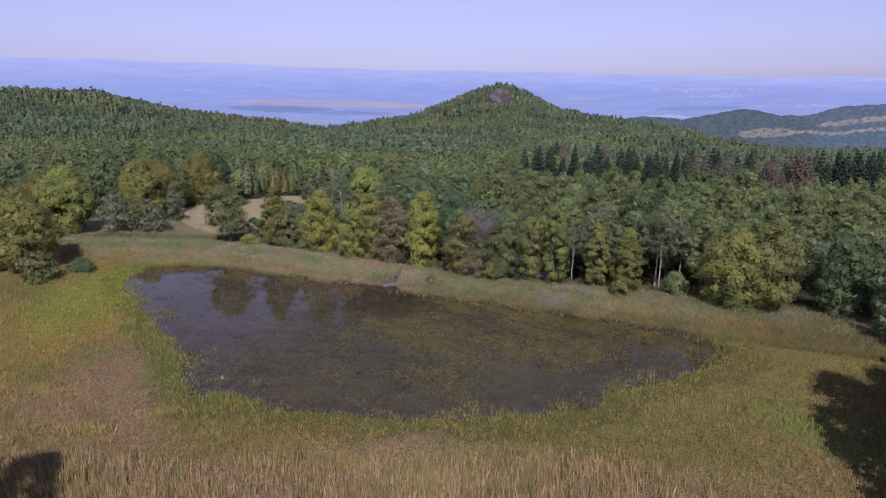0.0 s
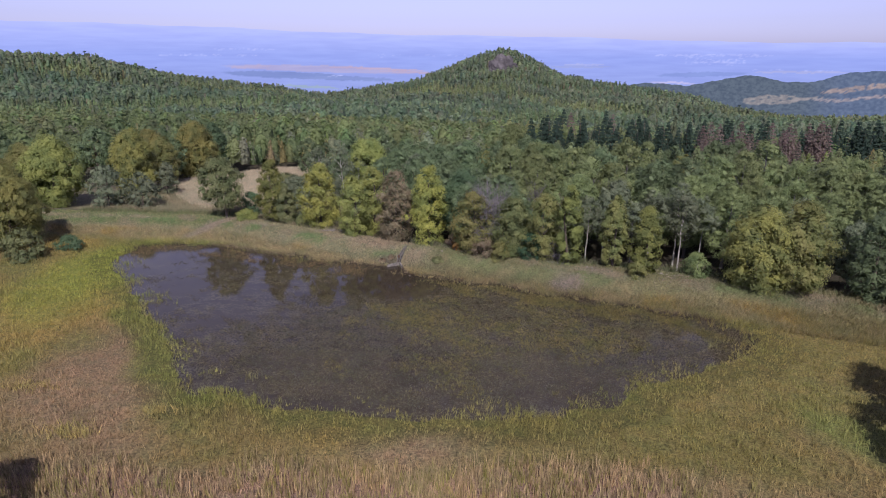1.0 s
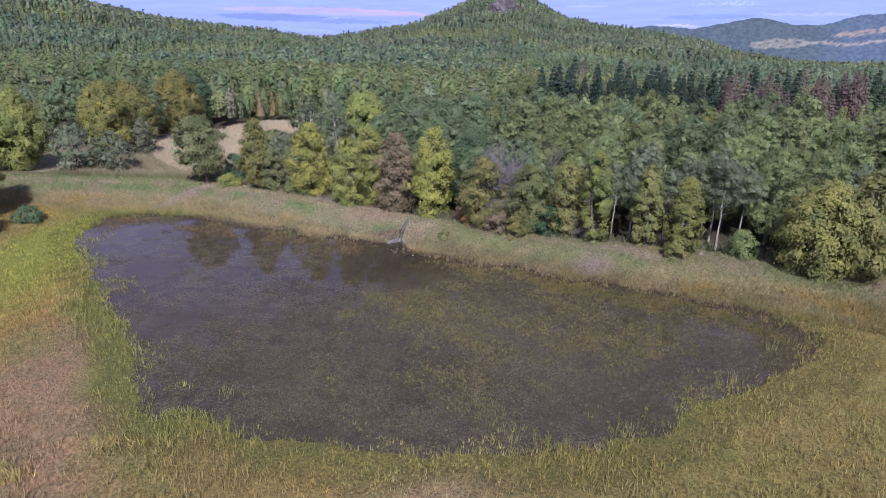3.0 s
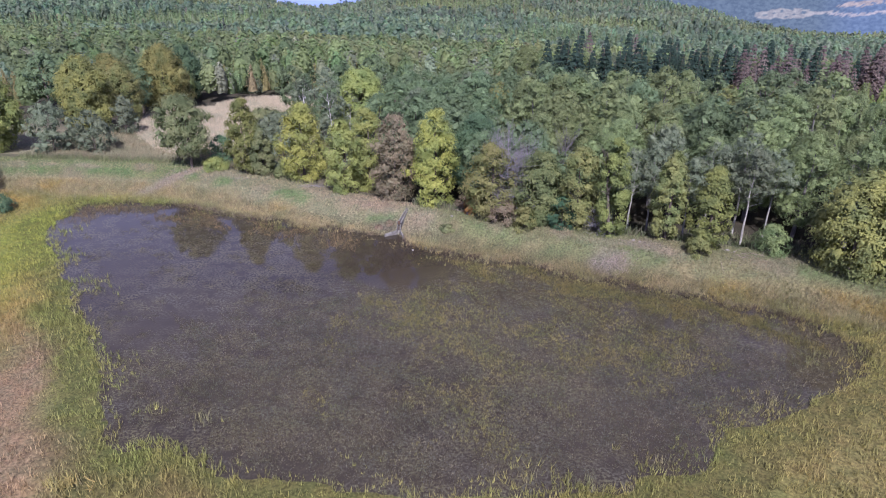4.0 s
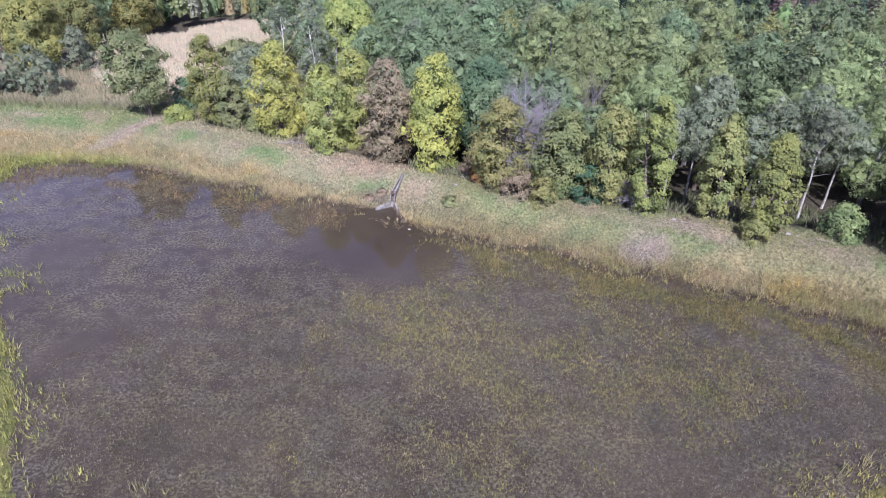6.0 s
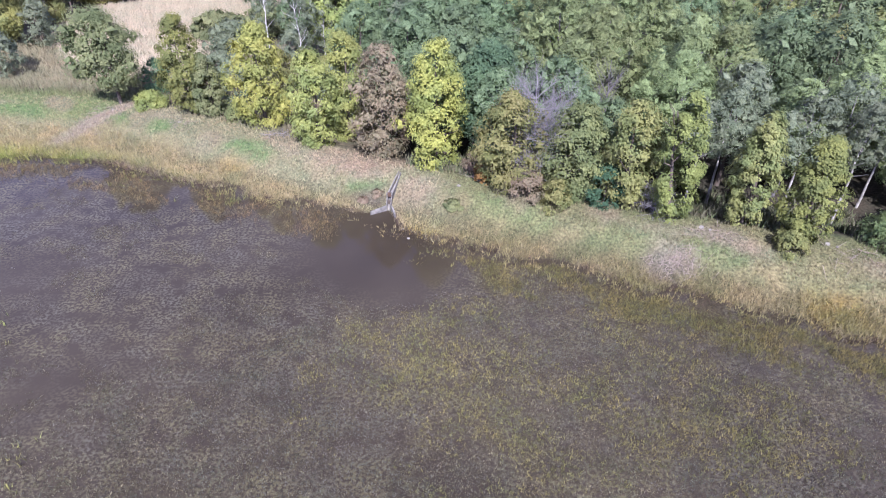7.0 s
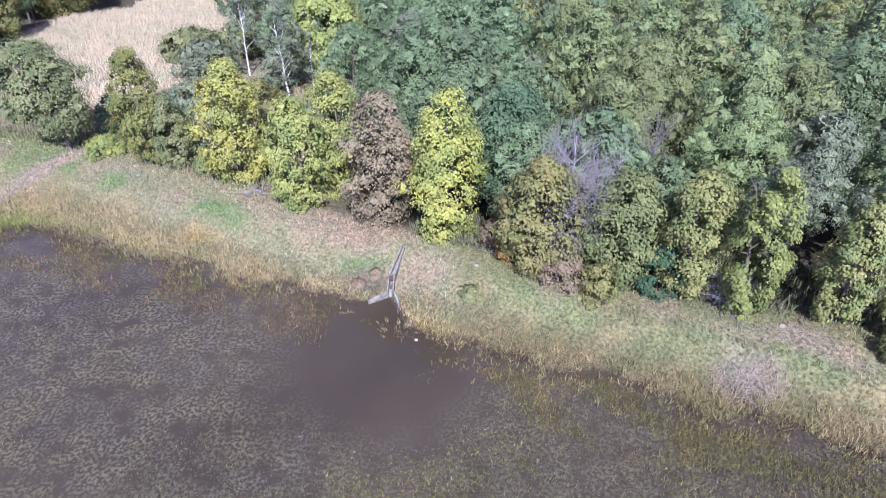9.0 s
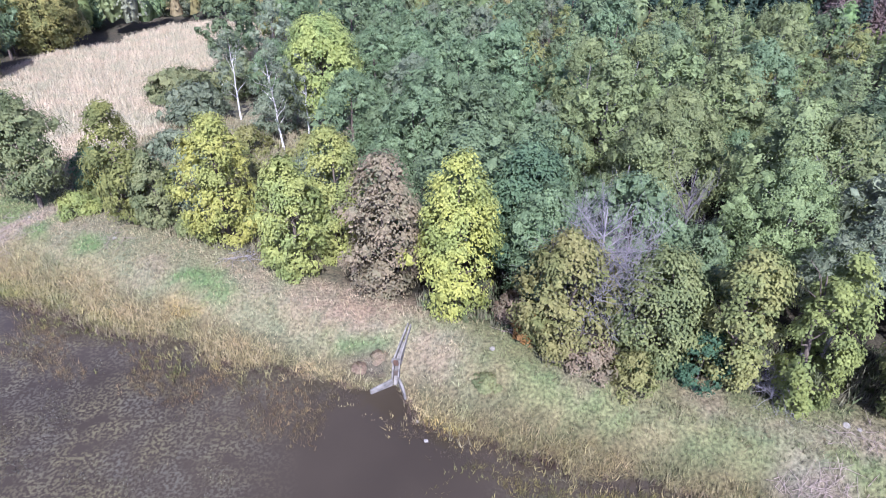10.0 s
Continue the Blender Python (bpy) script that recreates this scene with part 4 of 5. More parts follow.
# ---- woods too many to count: joined ----
def thin(rng, key, n):
    """A light pattern of a treetop for the joined woods: sprays that stand up round the top of the crown."""
    H, W = {"aspen": (12, 6), "oak": (11.5, 6.6), "willow": (10.5, 5.6), "edge": (11, 6.8), "larch": (10.5, 5.0), "spruce": (14, 5.4), "dead": (18, 5.4), "brown": (9.5, 4.4), "tall": (14.5, 9)}[key]
    pointed = key in ("larch", "spruce", "dead", "brown")
    f = rng.uniform(0, 1, n) ** (1.1 if pointed else 0.8)
    an = rng.uniform(0, 2 * math.pi, n)
    low = 0.35
    R = W * 0.5 * ((1 - f) ** 0.85 if pointed else np.sqrt(np.maximum(1 - f ** 2, 0))) * rng.uniform(0.8, 1.1, n) * (1 + 0.25 * np.sin(3 * an + rng.uniform(0, 6)))
    P = np.stack([np.cos(an) * R, np.sin(an) * R, H * (low + (1 - low) * f)], 1)
    up = 1.0 if pointed else 0.5 + 1.2 * f
    N = unit(np.stack([np.cos(an), np.sin(an), up + 0 * an], 1) + rng.normal(0, 0.1, P.shape))
    T = np.stack([np.cos(an) * -0.2, np.sin(an) * -0.2, 1 + 0 * an], 1) + rng.normal(0, 0.5 if pointed else 0.8, P.shape)
    size = 1.45 * math.sqrt(W * H * (1 - low) / n)
    V, F = leaves(P, N, T, size * rng.uniform(0.6, 1.3, n), 0.5 if pointed else 0.7)
    # the closed inside of the crown, uneven all round
    rings = ((0.2, 0.66), (0.5, 0.42), (0.88, 0.05)) if pointed else ((0.25, 0.5), (0.55, 0.72), (0.8, 0.5), (0.92, 0.1))
    sides = 6 if n > 30 else 5
    turn = np.arange(sides) * 2 * math.pi / sides + rng.uniform(0, 6)
    C = [np.stack([np.cos(turn + 0.3 * k) * q, np.sin(turn + 0.3 * k) * q, np.full(sides, H * g) + rng.normal(0, 0.025 * H, sides)], 1)
         for k, (g, q) in enumerate((g, W * 0.5 * r * rng.uniform(0.75, 1.15, sides)) for g, r in rings)]
    i, j = np.meshgrid(np.arange(len(rings) - 1), np.arange(sides), indexing="ij")
    i, j = i.ravel(), j.ravel()
    Q = np.stack([i * sides + j, i * sides + (j + 1) % sides, (i + 1) * sides + (j + 1) % sides, (i + 1) * sides + j], 1)
    return join([(V, F), (np.concatenate(C), Q)])


TONES = {"edge": (0.75, 0.9, 0.7), "aspen": (1.05, 1.18, 0.92), "oak": (0.8, 0.92, 0.75), "willow": (1.05, 1.1, 1.25), "larch": (1.0, 1.1, 0.72), "spruce": (0.5, 0.6, 0.55), "dead": (2.0, 1.15, 2.3), "brown": (1.2, 1.0, 0.85), "tall": (1.05, 1.18, 0.92)}


def woods(name, label, places, n, patterns=4, mat=M_far):
    """One joined wood: each place is (kind, x, y, size)."""
    rng = rng_next()
    V, F, C, base = [], [], [], 0
    forms = {k: [thin(rng, k, n) for _ in range(patterns)] for k in TONES}
    X, Y = np.array([p[1] for p in places]), np.array([p[2] for p in places])
    Z = land(X, Y, np.full(X.shape, 99.0))
    for (key, x, y, s), z in zip(places, Z):
        v, f = forms[key][rng.integers(patterns)]
        an = rng.uniform(0, 6.28)
        c, sn = math.cos(an) * s, math.sin(an) * s
        V.append(np.stack([v[:, 0] * c - v[:, 1] * sn + x, v[:, 0] * sn + v[:, 1] * c + y, v[:, 2] * s + z], 1))
        F.append(f + base)
        base += len(v)
        C.append(np.tile(np.array(TONES[key]) * rng.uniform(0.85, 1.17) * (1 + rng.normal(0, 0.05, 3)), (len(v), 1)))
    ob = new(name, mesh_of(name, np.concatenate(V), np.concatenate(F), mat, np.clip(np.concatenate(C), 0, 3)))
    return tagged(ob, label, "woods", kind="stuff")


woods("woods", "mixed wood of larch, birch and oak crowns", [p for p in REST if p[2] < 168], 240)
woods("woods", "mixed wood of larch and oak before the spruce row", [p for p in REST if p[2] >= 168], 120)


def ring_of(step, y0, y1, slope, rng, keep=lambda x, y: np.ones(x.shape, bool)):
    w = slope * (y1 + 14)
    x, y = scatter(step, -w, w, y0, y1, rng)
    m = (np.abs(x) < slope * (y + 14)) & keep(x, y)
    return x[m], y[m]


def kinds_far(x, y, rng, scale=1.0):
    out = []
    for a, b in zip(x, y):
        v, u = wave(a, b, 70, 3), rng.uniform()
        if math.hypot((a + 520) / 1.25, b - 720) < 185 or (b > 840 and a > -60):
            v = -1
        elif b < 300 and a < 20 and u < 0.92:
            out.append(("oak" if u < 0.6 else ("aspen" if u < 0.7 else ("brown" if u < 0.8 else "willow")), a, b, rng.uniform(0.8, 1.3) * scale))
            continue
        key = "larch" if v + 0.5 * u > 0.35 else ("oak" if u < 0.6 else ("spruce" if u < 0.64 else ("brown" if u < 0.78 else "aspen")))
        out.append((key, a, b, rng.uniform(0.65, 1.15) * scale))
    return out


rng = np.random.default_rng(9)
x, y = ring_of(3.9, 206, 258, 0.7, rng)
woods("far_woods", "closed canopy of mixed wood beyond the meadow", kinds_far(x, y, rng, 0.85), 84)
x, y = ring_of(3.8, 258, 330, 0.7, rng)
woods("far_woods", "closed canopy of mixed wood on the falling slope", kinds_far(x, y, rng, 0.8), 38)
x, y = ring_of(4.9, 330, 560, 0.7, rng)
woods("far_woods", "closed canopy of larch and oak further down the slope", kinds_far(x, y, rng, 0.85), 13, mat=M_hazed)
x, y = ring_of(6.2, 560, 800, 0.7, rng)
woods("far_woods", "closed canopy of mixed wood on the hillside", kinds_far(x, y, rng, 0.9), 7, mat=M_hazed)
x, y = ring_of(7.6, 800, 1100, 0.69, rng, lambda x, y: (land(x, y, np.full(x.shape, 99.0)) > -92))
woods("far_woods", "wood on the dome-shaped hill and its shoulders", kinds_far(x, y, rng, 0.75), 6, mat=M_hazed)
rng = np.random.default_rng(12)
x, y = scatter(5.0, -40, 215, 845, 965, rng)
m = (np.hypot(x - 64, y - 960) < 125) & (np.hypot((x - 62) / 20, (y - 884) / 24) > 1)
woods("hill_woods", "close wood on the slopes of the dome-shaped hill", kinds_far(x[m], y[m], rng), 11, mat=M_hazed)
rng = np.random.default_rng(10)
x, y = scatter(13, -260, 260, -240, 60, rng)
m = (np.abs(x) > 62 + 0.3 * np.abs(y)) | (y < -45)
woods("side_woods", "wood around the near side of the marsh", kinds_far(x[m], y[m], rng), 30)


# ---- grass, reeds and water weed: joined ----
def blades(name, label, category, x, y, z, h, spread, k, rng, tone, width=0.07, lean=0.45, vary=(0.75, 1.3)):
    n = len(x)
    X, Y, Z, Hh = (np.repeat(v, k) for v in (x, y, z, h))
    Hh = Hh * rng.uniform(0.6, 1.25, n * k)
    an, q = rng.uniform(0, 6.283, n * k), rng.uniform(0, spread, n * k)
    bx, by = X + np.cos(an) * q, Y + np.sin(an) * q
    dx, dy = rng.normal(0, lean, n * k) * Hh, rng.normal(0, lean, n * k) * Hh
    tw = rng.uniform(0, 6.283, n * k)
    wx, wy = np.cos(tw) * width * 0.5 * rng.uniform(0.6, 1.5, n * k), np.sin(tw) * width * 0.5
    V = np.stack([np.stack([bx - wx, by - wy, Z - 0.05], 1), np.stack([bx + wx, by + wy, Z - 0.05], 1), np.stack([bx + dx, by + dy, Z + Hh], 1)], 1).reshape(-1, 3)
    C = np.repeat(np.repeat(tone, k, 0) * rng.uniform(*vary, (n, 1)).repeat(k, 0) * rng.uniform(0.85, 1.15, (n * k, 1)), 3, 0)
    ob = new(name, mesh_of(name, V, np.arange(len(V)).reshape(-1, 3), M_blade, C))
    return tagged(ob, label, category, kind="stuff")


rng = np.random.default_rng(21)


def spots(n, x0, x1, y0, y1):
    x, y = rng.uniform(x0, x1, n), rng.uniform(y0, y1, n)
    return x, y, shore(x, y)


# marsh grass round the near half of the pond
x, y, sd = spots(120000, -64, 50, 37, 112)
D = y - dam(x)
keep = (sd > -0.5 - 3.6 * rng.uniform(0, 1, len(x)) ** 2.2 * smooth(-0.35, 0.3, wave(x, y, 2.5, 6))) & (D < -7) & (np.abs(x) < 0.8 * (y + 4))
keep &= rng.uniform(0, 1, len(x)) < 0.75 + 0.35 * wave(x, y, 3.5, 8)
x, y, sd = x[keep], y[keep], sd[keep]
h = np.clip(0.42 + 0.22 * wave(x, y, 6, 3) + 0.2 * wave(x, y, 0.9, 2), 0.12, 1.0)
blades("marsh_grass", "tussocky olive and straw-coloured marsh grass", "grass", x, y, np.maximum(land(x, y, sd), 0), h, 0.16, 4, rng, cover(x, y, np.maximum(sd, 0.6)) * 1.24, 0.05, 0.34, (0.78, 1.24))

# marsh grass behind and below the start of the flight
x, y, sd = spots(16000, -60, 60, -30, 37)
blades("marsh_grass", "tussocky olive and straw-coloured marsh grass", "grass", x, y, land(x, y, sd), np.full(len(x), 0.5), 0.3, 3, rng, cover(x, y, sd) * 1.36, 0.1, 0.4, (0.62, 1.4))

# tall reed grass at the near edge
x, y, sd = spots(12000, -36, 40, 33, 48.5)
keep = smooth(48.8, 46.2, y + 1.5 * wave(x, y, 9, 4) + 0.05 * np.abs(x - 5)) * (wave(x, y, 12, 3) + 0.5) > rng.uniform(0, 0.6, len(x))
x, y, sd = x[keep], y[keep], sd[keep]
tone = np.where((rng.uniform(0, 1, len(x)) < 0.3)[:, None], np.array((0.23, 0.20, 0.07)), np.array((0.34, 0.25, 0.14)))
blades("reed_grass", "tall dry tan and pinkish reed grass", "reeds", x, y, land(x, y, sd), np.full(len(x), 1.1), 0.25, 6, rng, tone, 0.06, 0.16)

# bank and crest of the dam
x, y, sd = spots(190000, -75, 62, 66, 118)
D = y - dam(x)
keep = (sd > -0.3) & (D > -10.5) & (D < 1.5)
keep &= rng.uniform(0, 1, len(x)) < np.where(D < -5.5, 1.0, 0.75)
x, y, sd, D = x[keep], y[keep], sd[keep], D[keep]
h = np.where(D < -5.2, 0.5, 0.24) * rng.uniform(0.7, 1.3, len(x)) + 0.3 * smooth(30, 40, x)
blades("bank_grass", "dry straw-coloured grass on the bank and short green grass on the dam", "grass", x, y, land(x, y, sd), h, 0.14, 4, rng, np.where((rng.uniform(0, 1, len(x)) < 0.45)[:, None], cover(x, y, sd) * 0.45 + np.array((0.15, 0.13, 0.08)) * np.where(x > -3, 0.72, 1.15)[:, None], cover(x, y, sd) * np.where(x > -3, 1.05, 1.35)[:, None]), 0.042, 0.5, (0.72, 1.28))

# undergrowth at the foot of the wood
x, y, sd = spots(26000, -6, 62, 66, 112)
D = y - dam(x)
keep = (D > 1.2) & (D < 11) & (wave(x, y, 3, 4) + 0.3 > rng.uniform(-0.5, 0.6, len(x)))
x, y = x[keep], y[keep]
tone = np.where((rng.uniform(0, 1, len(x)) < 0.5)[:, None], np.array((0.085, 0.1, 0.05)), np.array((0.11, 0.105, 0.07)))
blades("undergrowth", "dark scrub and nettles at the foot of the wood", "undergrowth", x, y, land(x, y, np.full(len(x), 99.0)), np.clip(0.8 + 0.5 * wave(x, y, 2.5, 2), 0.3, 1.4), 0.3, 5, rng, tone, 0.12, 0.35)

# meadow and the rough strip before it
x, y = rng.uniform(-66, -9, 58000), rng.uniform(104, 206, 58000)
D = y - dam(x)
keep = (D > 1) & (within(MEADOW, x, y) | (D < 26))
x, y = x[keep], y[keep]
far_sd = np.full(len(x), 99.0)
blades("meadow_grass", "tall bleached straw-coloured meadow grass", "grass", x, y, land(x, y, far_sd), rng.uniform(0.5, 0.9, len(x)), 0.3, 4, rng, cover(x, y, far_sd) * 1.1, 0.075, 0.3, (0.85, 1.18))

# weed standing in the water: a close mat with open holes
x, y, sd = spots(420000, -50, 36, 51, 104)
dense = 0.52 + 0.2 * wave(x, y, 6.5, 2) + 0.3 * wave(x, y, 2.3, 5) + 0.32 * wave(x, y, 1.0, 8)
dense += 0.35 * smooth(20, 5, np.hypot((x - 3) * 0.6, y - 70)) + 0.25 * smooth(14, 3, np.hypot((x + 8) * 0.6, y - 66))
dense -= 1.6 * smooth(10.5, 3.0, np.hypot(x + 7.5, (y - 86.6) * 0.95) + 1.6 * wave(x, y, 3, 3) + 0.8 * wave(x, y, 1.2, 5))
dense -= 0.5 * smooth(-8, -24, x) * smooth(64, 80, y) + 0.1 * smooth(-4, -22, x) + 0.3 * smooth(-2.5, -1.0, sd) * (y < 70)
dense -= 1.5 * smooth(-1.8, -1.2, sd) * (y > 74)
keep = (sd < 0.2) & (np.clip(dense, 0, 0.9) > rng.uniform(0, 1, len(x)))
x, y, sd = x[keep], y[keep], sd[keep]
tone = np.where((rng.uniform(0, 1, len(x)) < 0.5 + 0.4 * wave(x, y, 7, 9))[:, None], np.array((0.092, 0.082, 0.05)), np.array((0.068, 0.063, 0.05)))
blades("water_weed", "close mat of olive water weed with open holes", "water plants", x, y, np.zeros(len(x)), np.full(len(x), 0.08), 0.14, 3, rng, tone, 0.08, 1.0, (0.45, 1.6))

# patches of taller yellow weed
x, y, sd = spots(90000, -12, 36, 55, 92)
m = 0.9 * wave(x, y, 4.2, 7) + 0.5 * wave(x, y, 1.6, 3) + 0.8 * smooth(15, 5, np.hypot((x - 4) * 0.6, y - 71)) - 0.3
keep = (sd < -0.8) & (m > rng.uniform(0, 1.6, len(x))) & (np.hypot(x + 6.8, y - 87) > 7)
x, y = x[keep], y[keep]
blades("water_grass", "yellowish tufts of grass growing up through the water", "water plants", x, y, np.zeros(len(x)), np.full(len(x), 0.2), 0.15, 3, rng, np.full((len(x), 3), (0.14, 0.126, 0.044)), 0.05, 0.5)

# grass standing in the water along the dam, and the dark wet litter between it and the bank
x, y, sd = spots(140000, -50, 36, 66, 104)
D = y - dam(x)
band = smooth(-19, -15, D) * 0.95 * smooth(-0.6, -1.4, sd) * smooth(-5.2, -3.2, sd + 0.8 * wave(x, y, 5, 3)) * np.where(x > -4, 1.0, 0.55)
band = band * smooth(-0.75, 0.0, wave(x, y, 2.2, 3) + 0.5 * wave(x, y, 9, 5)) * (np.hypot(x + 7, y - 89) > 4.5)
keep = band > rng.uniform(0, 1, len(x))
p, q = x[keep], y[keep]
west = smooth(-4, -9, p)[:, None]
tone = np.where((rng.uniform(0, 1, len(p)) < 0.5)[:, None], np.array((0.092, 0.08, 0.033)) * (1 - west) + np.array((0.095, 0.068, 0.038)) * west, np.array((0.15, 0.128, 0.046)) * (1 - west) + np.array((0.145, 0.11, 0.056)) * west)
blades("shore_grass", "olive and brown grass standing in the shallow water along the dam", "grass", p, q, np.zeros(len(p)), np.full(len(p), 0.3), 0.24, 5, rng, tone, 0.032, 0.45)
keep = (D > -16) & (sd > -1.3) & (sd < 0.35) & (rng.uniform(0, 1, len(x)) < 0.8) & (np.hypot(x + 7.5, y - 91.5) > 2.2)
p, q = x[keep], y[keep]
blades("shore_litter", "dark brown wet litter of dead stalks at the water's edge", "dead stalks", p, q, np.maximum(land(p, q, sd[keep]), 0), np.full(len(p), 0.1), 0.2, 2, rng, np.full((len(p), 3), (0.052, 0.04, 0.028)), 0.09, 1.1)

# single reed tufts in the shallows
x, y = np.array((-18.4, -17.9, 6.2, 6.9, 3.1, 12.2, 19.9, 21.5, -24.6, -23.4, -34.0, 27.0, 28.2)), np.array((59.2, 59.4, 54.4, 54.2, 55.0, 56.2, 61.8, 62.6, 53.4, 53.8, 73.5, 67.5, 68.4))
straw = np.stack([np.r_[rng.normal(-29.2, 1.1, 90), rng.normal(-24.0, 0.8, 40), rng.normal(-37, 1.2, 60)], np.r_[rng.normal(50.4, 0.5, 90), rng.normal(53.5, 0.3, 40), rng.normal(57, 0.5, 60)]], 1)
blades("straw_tufts", "tall bleached yellow straw tufts in the marsh", "grass", straw[:, 0], straw[:, 1], np.full(190, 0.25), np.full(190, 0.55), 0.3, 5, rng, np.full((190, 3), (0.34, 0.268, 0.1)), 0.05, 0.45)
x, y = np.repeat(x, 5) + rng.normal(0, 0.35, 65), np.repeat(y, 5) + rng.normal(0, 0.25, 65)
blades("reed_tufts", "thin pale reed stalks in the shallows", "reeds", x, y, np.zeros(65), np.full(65, 0.9), 0.2, 5, rng, np.full((65, 3), (0.22, 0.2, 0.1)), 0.035, 0.15)


# ---- the sluice in the dam ----
def wall(name, points, thick, z0, tops, parent, mat, label=""):
    """A wall along points, with its own height at each, worn edges."""
    bm = bmesh.new()
    rows = []
    p = [Vector(q) for q in points]
    for k, q in enumerate(p):
        d = (p[min(k + 1, len(p) - 1)] - p[max(k - 1, 0)]).normalized()
        s = Vector((-d.y, d.x)) * thick * 0.5
        rows.append([bm.verts.new((q.x + a * s.x, q.y + a * s.y, z)) for a, z in ((-1, z0), (1, z0), (1, tops[k]), (-1, tops[k]))])
    for r0, r1 in zip(rows, rows[1:]):
        for k in range(4):
            bm.faces.new((r0[k], r0[(k + 1) % 4], r1[(k + 1) % 4], r1[k]))
    bm.faces.new(rows[0][::-1]); bm.faces.new(rows[-1])
    bmesh.ops.recalc_face_normals(bm, faces=bm.faces)
    bmesh.ops.bevel(bm, geom=list(bm.edges), offset=0.04, segments=2, affect="EDGES", profile=0.6)
    me = bpy.data.meshes.new(name)
    bm.to_mesh(me); bm.free()
    me.materials.append(mat)
    return part(name, me, parent, label)


sluice = tagged(new("sluice"), "weathered concrete sluice with wing walls set into the dam", "sluice")
wall("wing_wall", [(-9.05, 91.5), (-8.4, 91.85), (-7.72, 92.25)], 0.15, -0.8, (0.32, 0.42, 0.52), sluice, M_conc)
wall("wing_wall", [(-7.3, 92.3), (-7.05, 91.7), (-6.85, 91.0)], 0.15, -0.8, (0.52, 0.4, 0.28), sluice, M_conc)
wall("channel_wall", [(-7.72, 92.3), (-7.68, 93.5), (-6.8, 96.0)], 0.11, -0.6, (0.6, 1.0, 1.9), sluice, M_conc)
wall("channel_wall", [(-7.34, 92.35), (-7.3, 93.45), (-6.62, 95.9)], 0.1, -0.6, (0.6, 1.0, 1.88), sluice, M_conc)
wall("channel_floor", [(-7.53, 92.2), (-7.49, 93.5), (-6.71, 95.95)], 0.24, -0.7, (0.1, 0.7, 1.55), sluice, M_conc)
wall("stop_board", [(-7.66, 92.75), (-7.36, 92.72)], 0.06, -0.3, (0.75, 0.75), sluice, M_bark, "dark wooden stop board")
wall("walkway_slab", [(-7.8, 93.3), (-7.2, 93.25)], 0.4, 1.03, (1.12, 1.12), sluice, M_conc)
wall("gate_frame", [(-7.66, 93.05), (-7.34, 93.02)], 0.05, 0.9, (1.35, 1.35), sluice, M_iron, "rusty iron gate frame")

# ---- the crag on the dome-shaped hill ----
bm = bmesh.new()
bmesh.ops.create_icosphere(bm, subdivisions=4, radius=1.0)
for v in bm.verts:
    d = 1 + 0.22 * noise.noise(v.co * 2.3) + 0.12 * noise.noise(v.co * 6.1) + 0.05 * noise.noise(v.co * 14)
    v.co = Vector((v.co.x * 19, v.co.y * 9, v.co.z * 17)) * d
me = bpy.data.meshes.new("crag")
bm.to_mesh(me); bm.free()
me.materials.append(M_rock)
crag = tagged(new("crag", me), "bare grey rock face on the wooded hill", "rock")
crag.matrix_basis = pose(62, 882, float(land(np.array([62.0]), np.array([882.0]))[0]) + 4)


# ---- stones and fallen twigs on the dam ----
def stone(rng, size):
    bm = bmesh.new()
    bmesh.ops.create_icosphere(bm, subdivisions=2, radius=1.0)
    o = Vector(rng.uniform(0, 50, 3))
    for v in bm.verts:
        v.co = v.co * (1 + 0.35 * noise.noise(v.co * 1.6 + o))
        v.co.z *= 0.6
        v.co *= size
    me = bpy.data.meshes.new("stone")
    bm.to_mesh(me); bm.free()
    me.materials.append(M_stone)
    return me


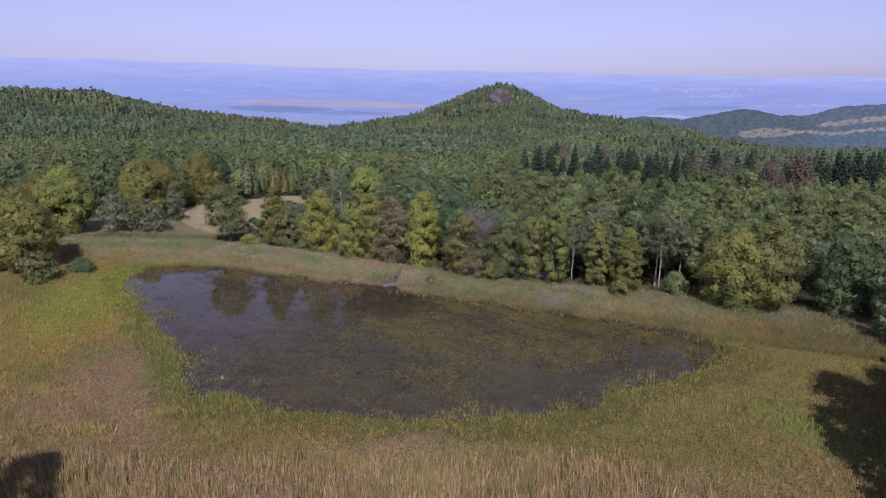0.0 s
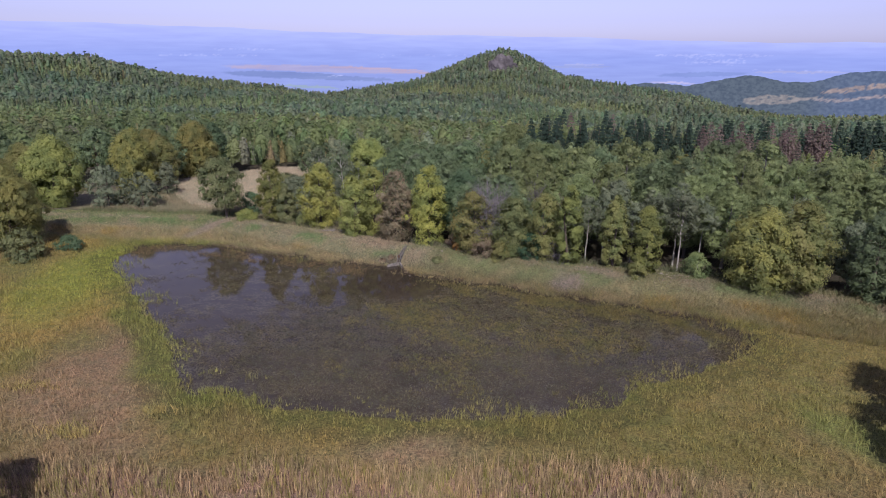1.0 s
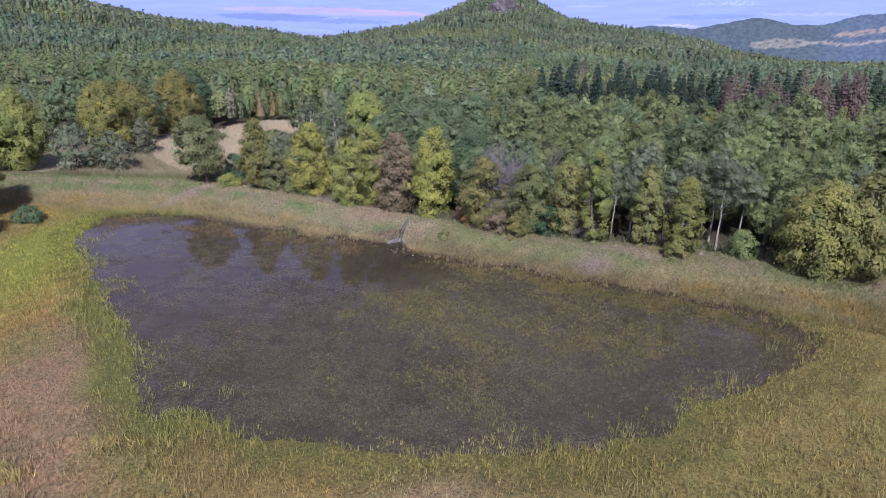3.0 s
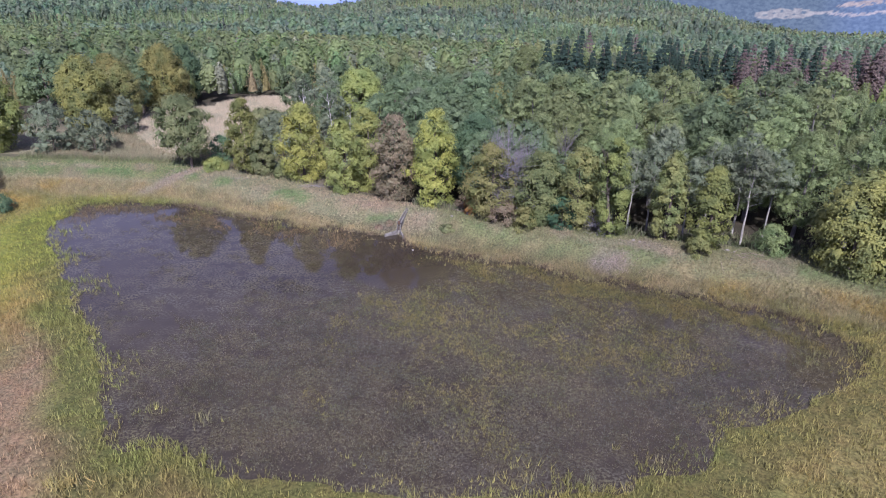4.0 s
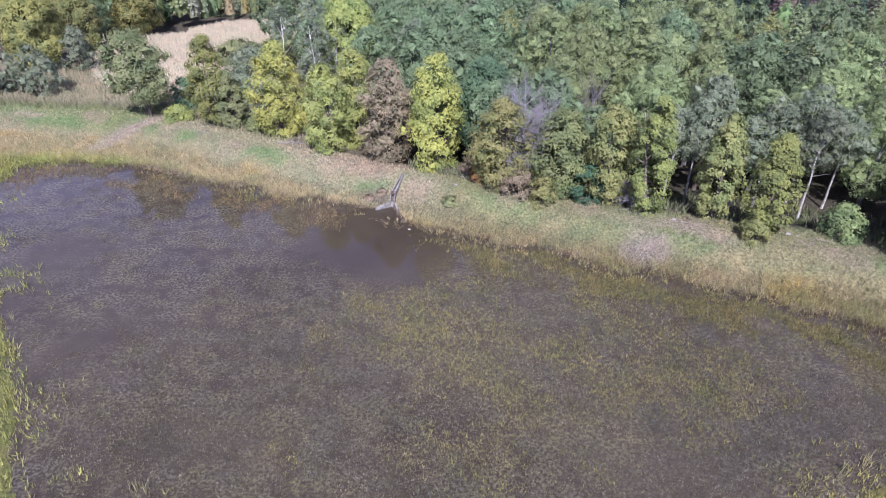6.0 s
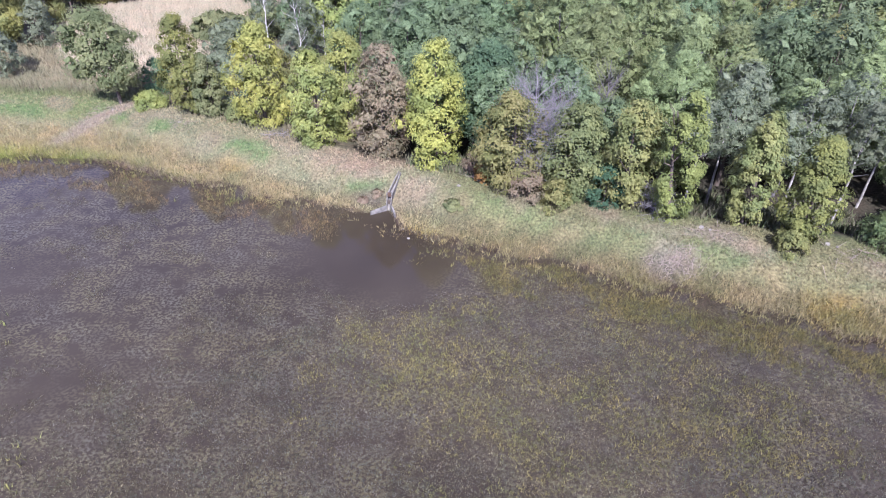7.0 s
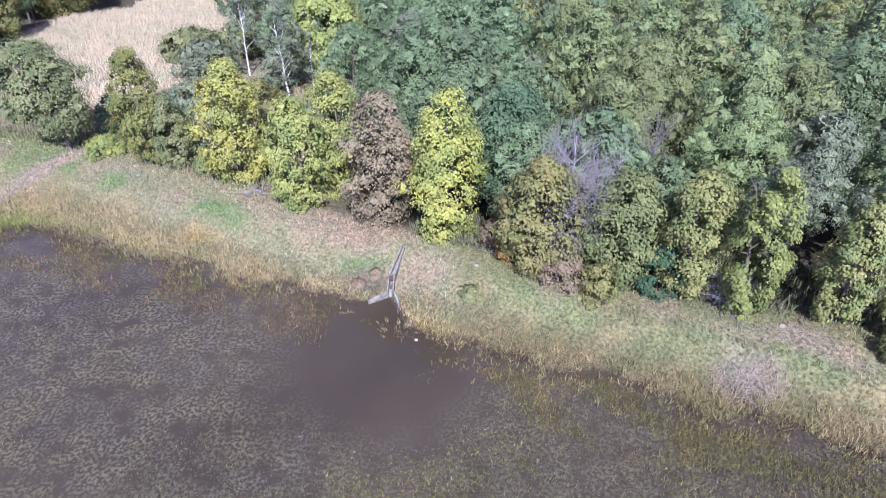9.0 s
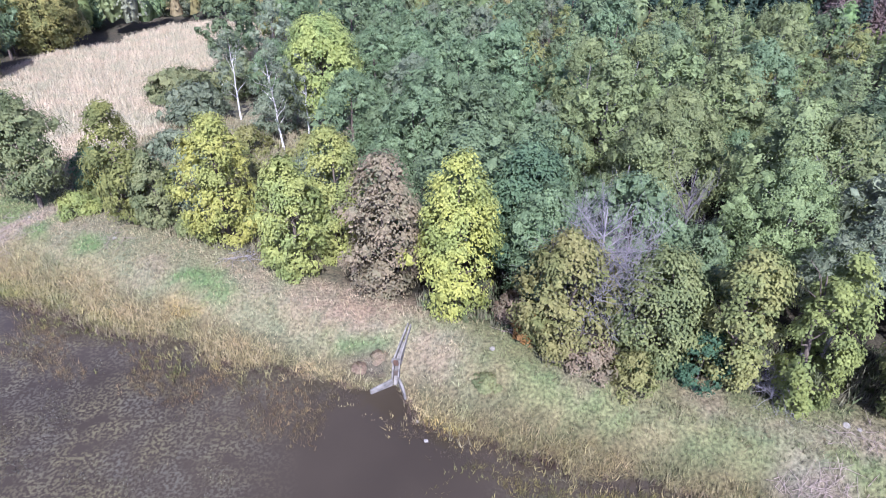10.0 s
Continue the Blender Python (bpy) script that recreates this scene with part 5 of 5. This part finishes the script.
for x, y, s in ((-1.4, 93.6, 0.3), (0.5, 94.6, 0.45), (0.9, 94.2, 0.25), (17.9, 87.3, 0.35), (18.5, 87.0, 0.22), (27.0, 85.2, 0.35), (27.6, 84.8, 0.25), (-30.2, 106.2, 0.3), (-6.1, 89.3, 0.18), (-5.6, 87.9, 0.2), (-38.6, 109.6, 0.2)):
    ob = tagged(new("stone", stone(rng, s * 0.6)), "pale rough stone lying on the grass of the dam", "stone", "stones on the dam")
    ob.matrix_basis = pose(x, y, max(float(land(np.array([x]), np.array([y]))[0]), 0.0) + s * 0.1, 0, 0, x * 40)


def brush_pile(label, mat, x, y, wide, deep, count, long):
    """A loose heap of cut branches lying on the ground."""
    rng = rng_next()
    out = []
    for k in range(count):
        px, py = x + rng.normal(0, wide), y + rng.normal(0, deep)
        an, L = rng.uniform(0, 6.283), long * rng.uniform(0.4, 1.0)
        qx, qy = px + math.cos(an) * L, py + math.sin(an) * L
        g = land(np.array([px, qx]), np.array([py, qy]))
        lift = rng.uniform(0.02, 0.3, 2)
        out.append(tube(rng, (px - x, py - y, g[0] + lift[0]), (qx - x, qy - y, g[1] + lift[1]), 0.022 * rng.uniform(0.5, 1.2), 0.008, 4, 3, 0.12))
    ob = tagged(new("brush_pile", mesh_of("brush_pile", *join(out), mat)), label, "branches", kind="stuff")
    ob.matrix_basis = pose(x, y, 0)


brush_pile("pale cut branches scattered on the dam beside the track", M_cut, -39.6, 107.8, 1.1, 1.4, 80, 1.5)
brush_pile("pale cut branches on the grass of the dam", M_cut, -30.4, 106.0, 0.7, 0.5, 26, 1.4)
brush_pile("grey brushwood heaped at the foot of a chestnut tree", M_twig, -19.2, 104.0, 0.8, 0.5, 50, 1.6)
brush_pile("pale cut branches below the olive trees", M_cut, 18.4, 86.4, 1.0, 0.5, 36, 1.4)
brush_pile("pale cut branches near the low green bush", M_cut, 28.2, 83.6, 1.1, 0.5, 36, 1.5)
brush_pile("thin pale branches beside the reddish bush", M_cut, 0.4, 95.2, 0.6, 0.4, 22, 1.2)
brush_pile("flattened grey reed stalks on the bank of the dam", M_cut, 14.8, 83.9, 1.1, 0.6, 110, 1.2)
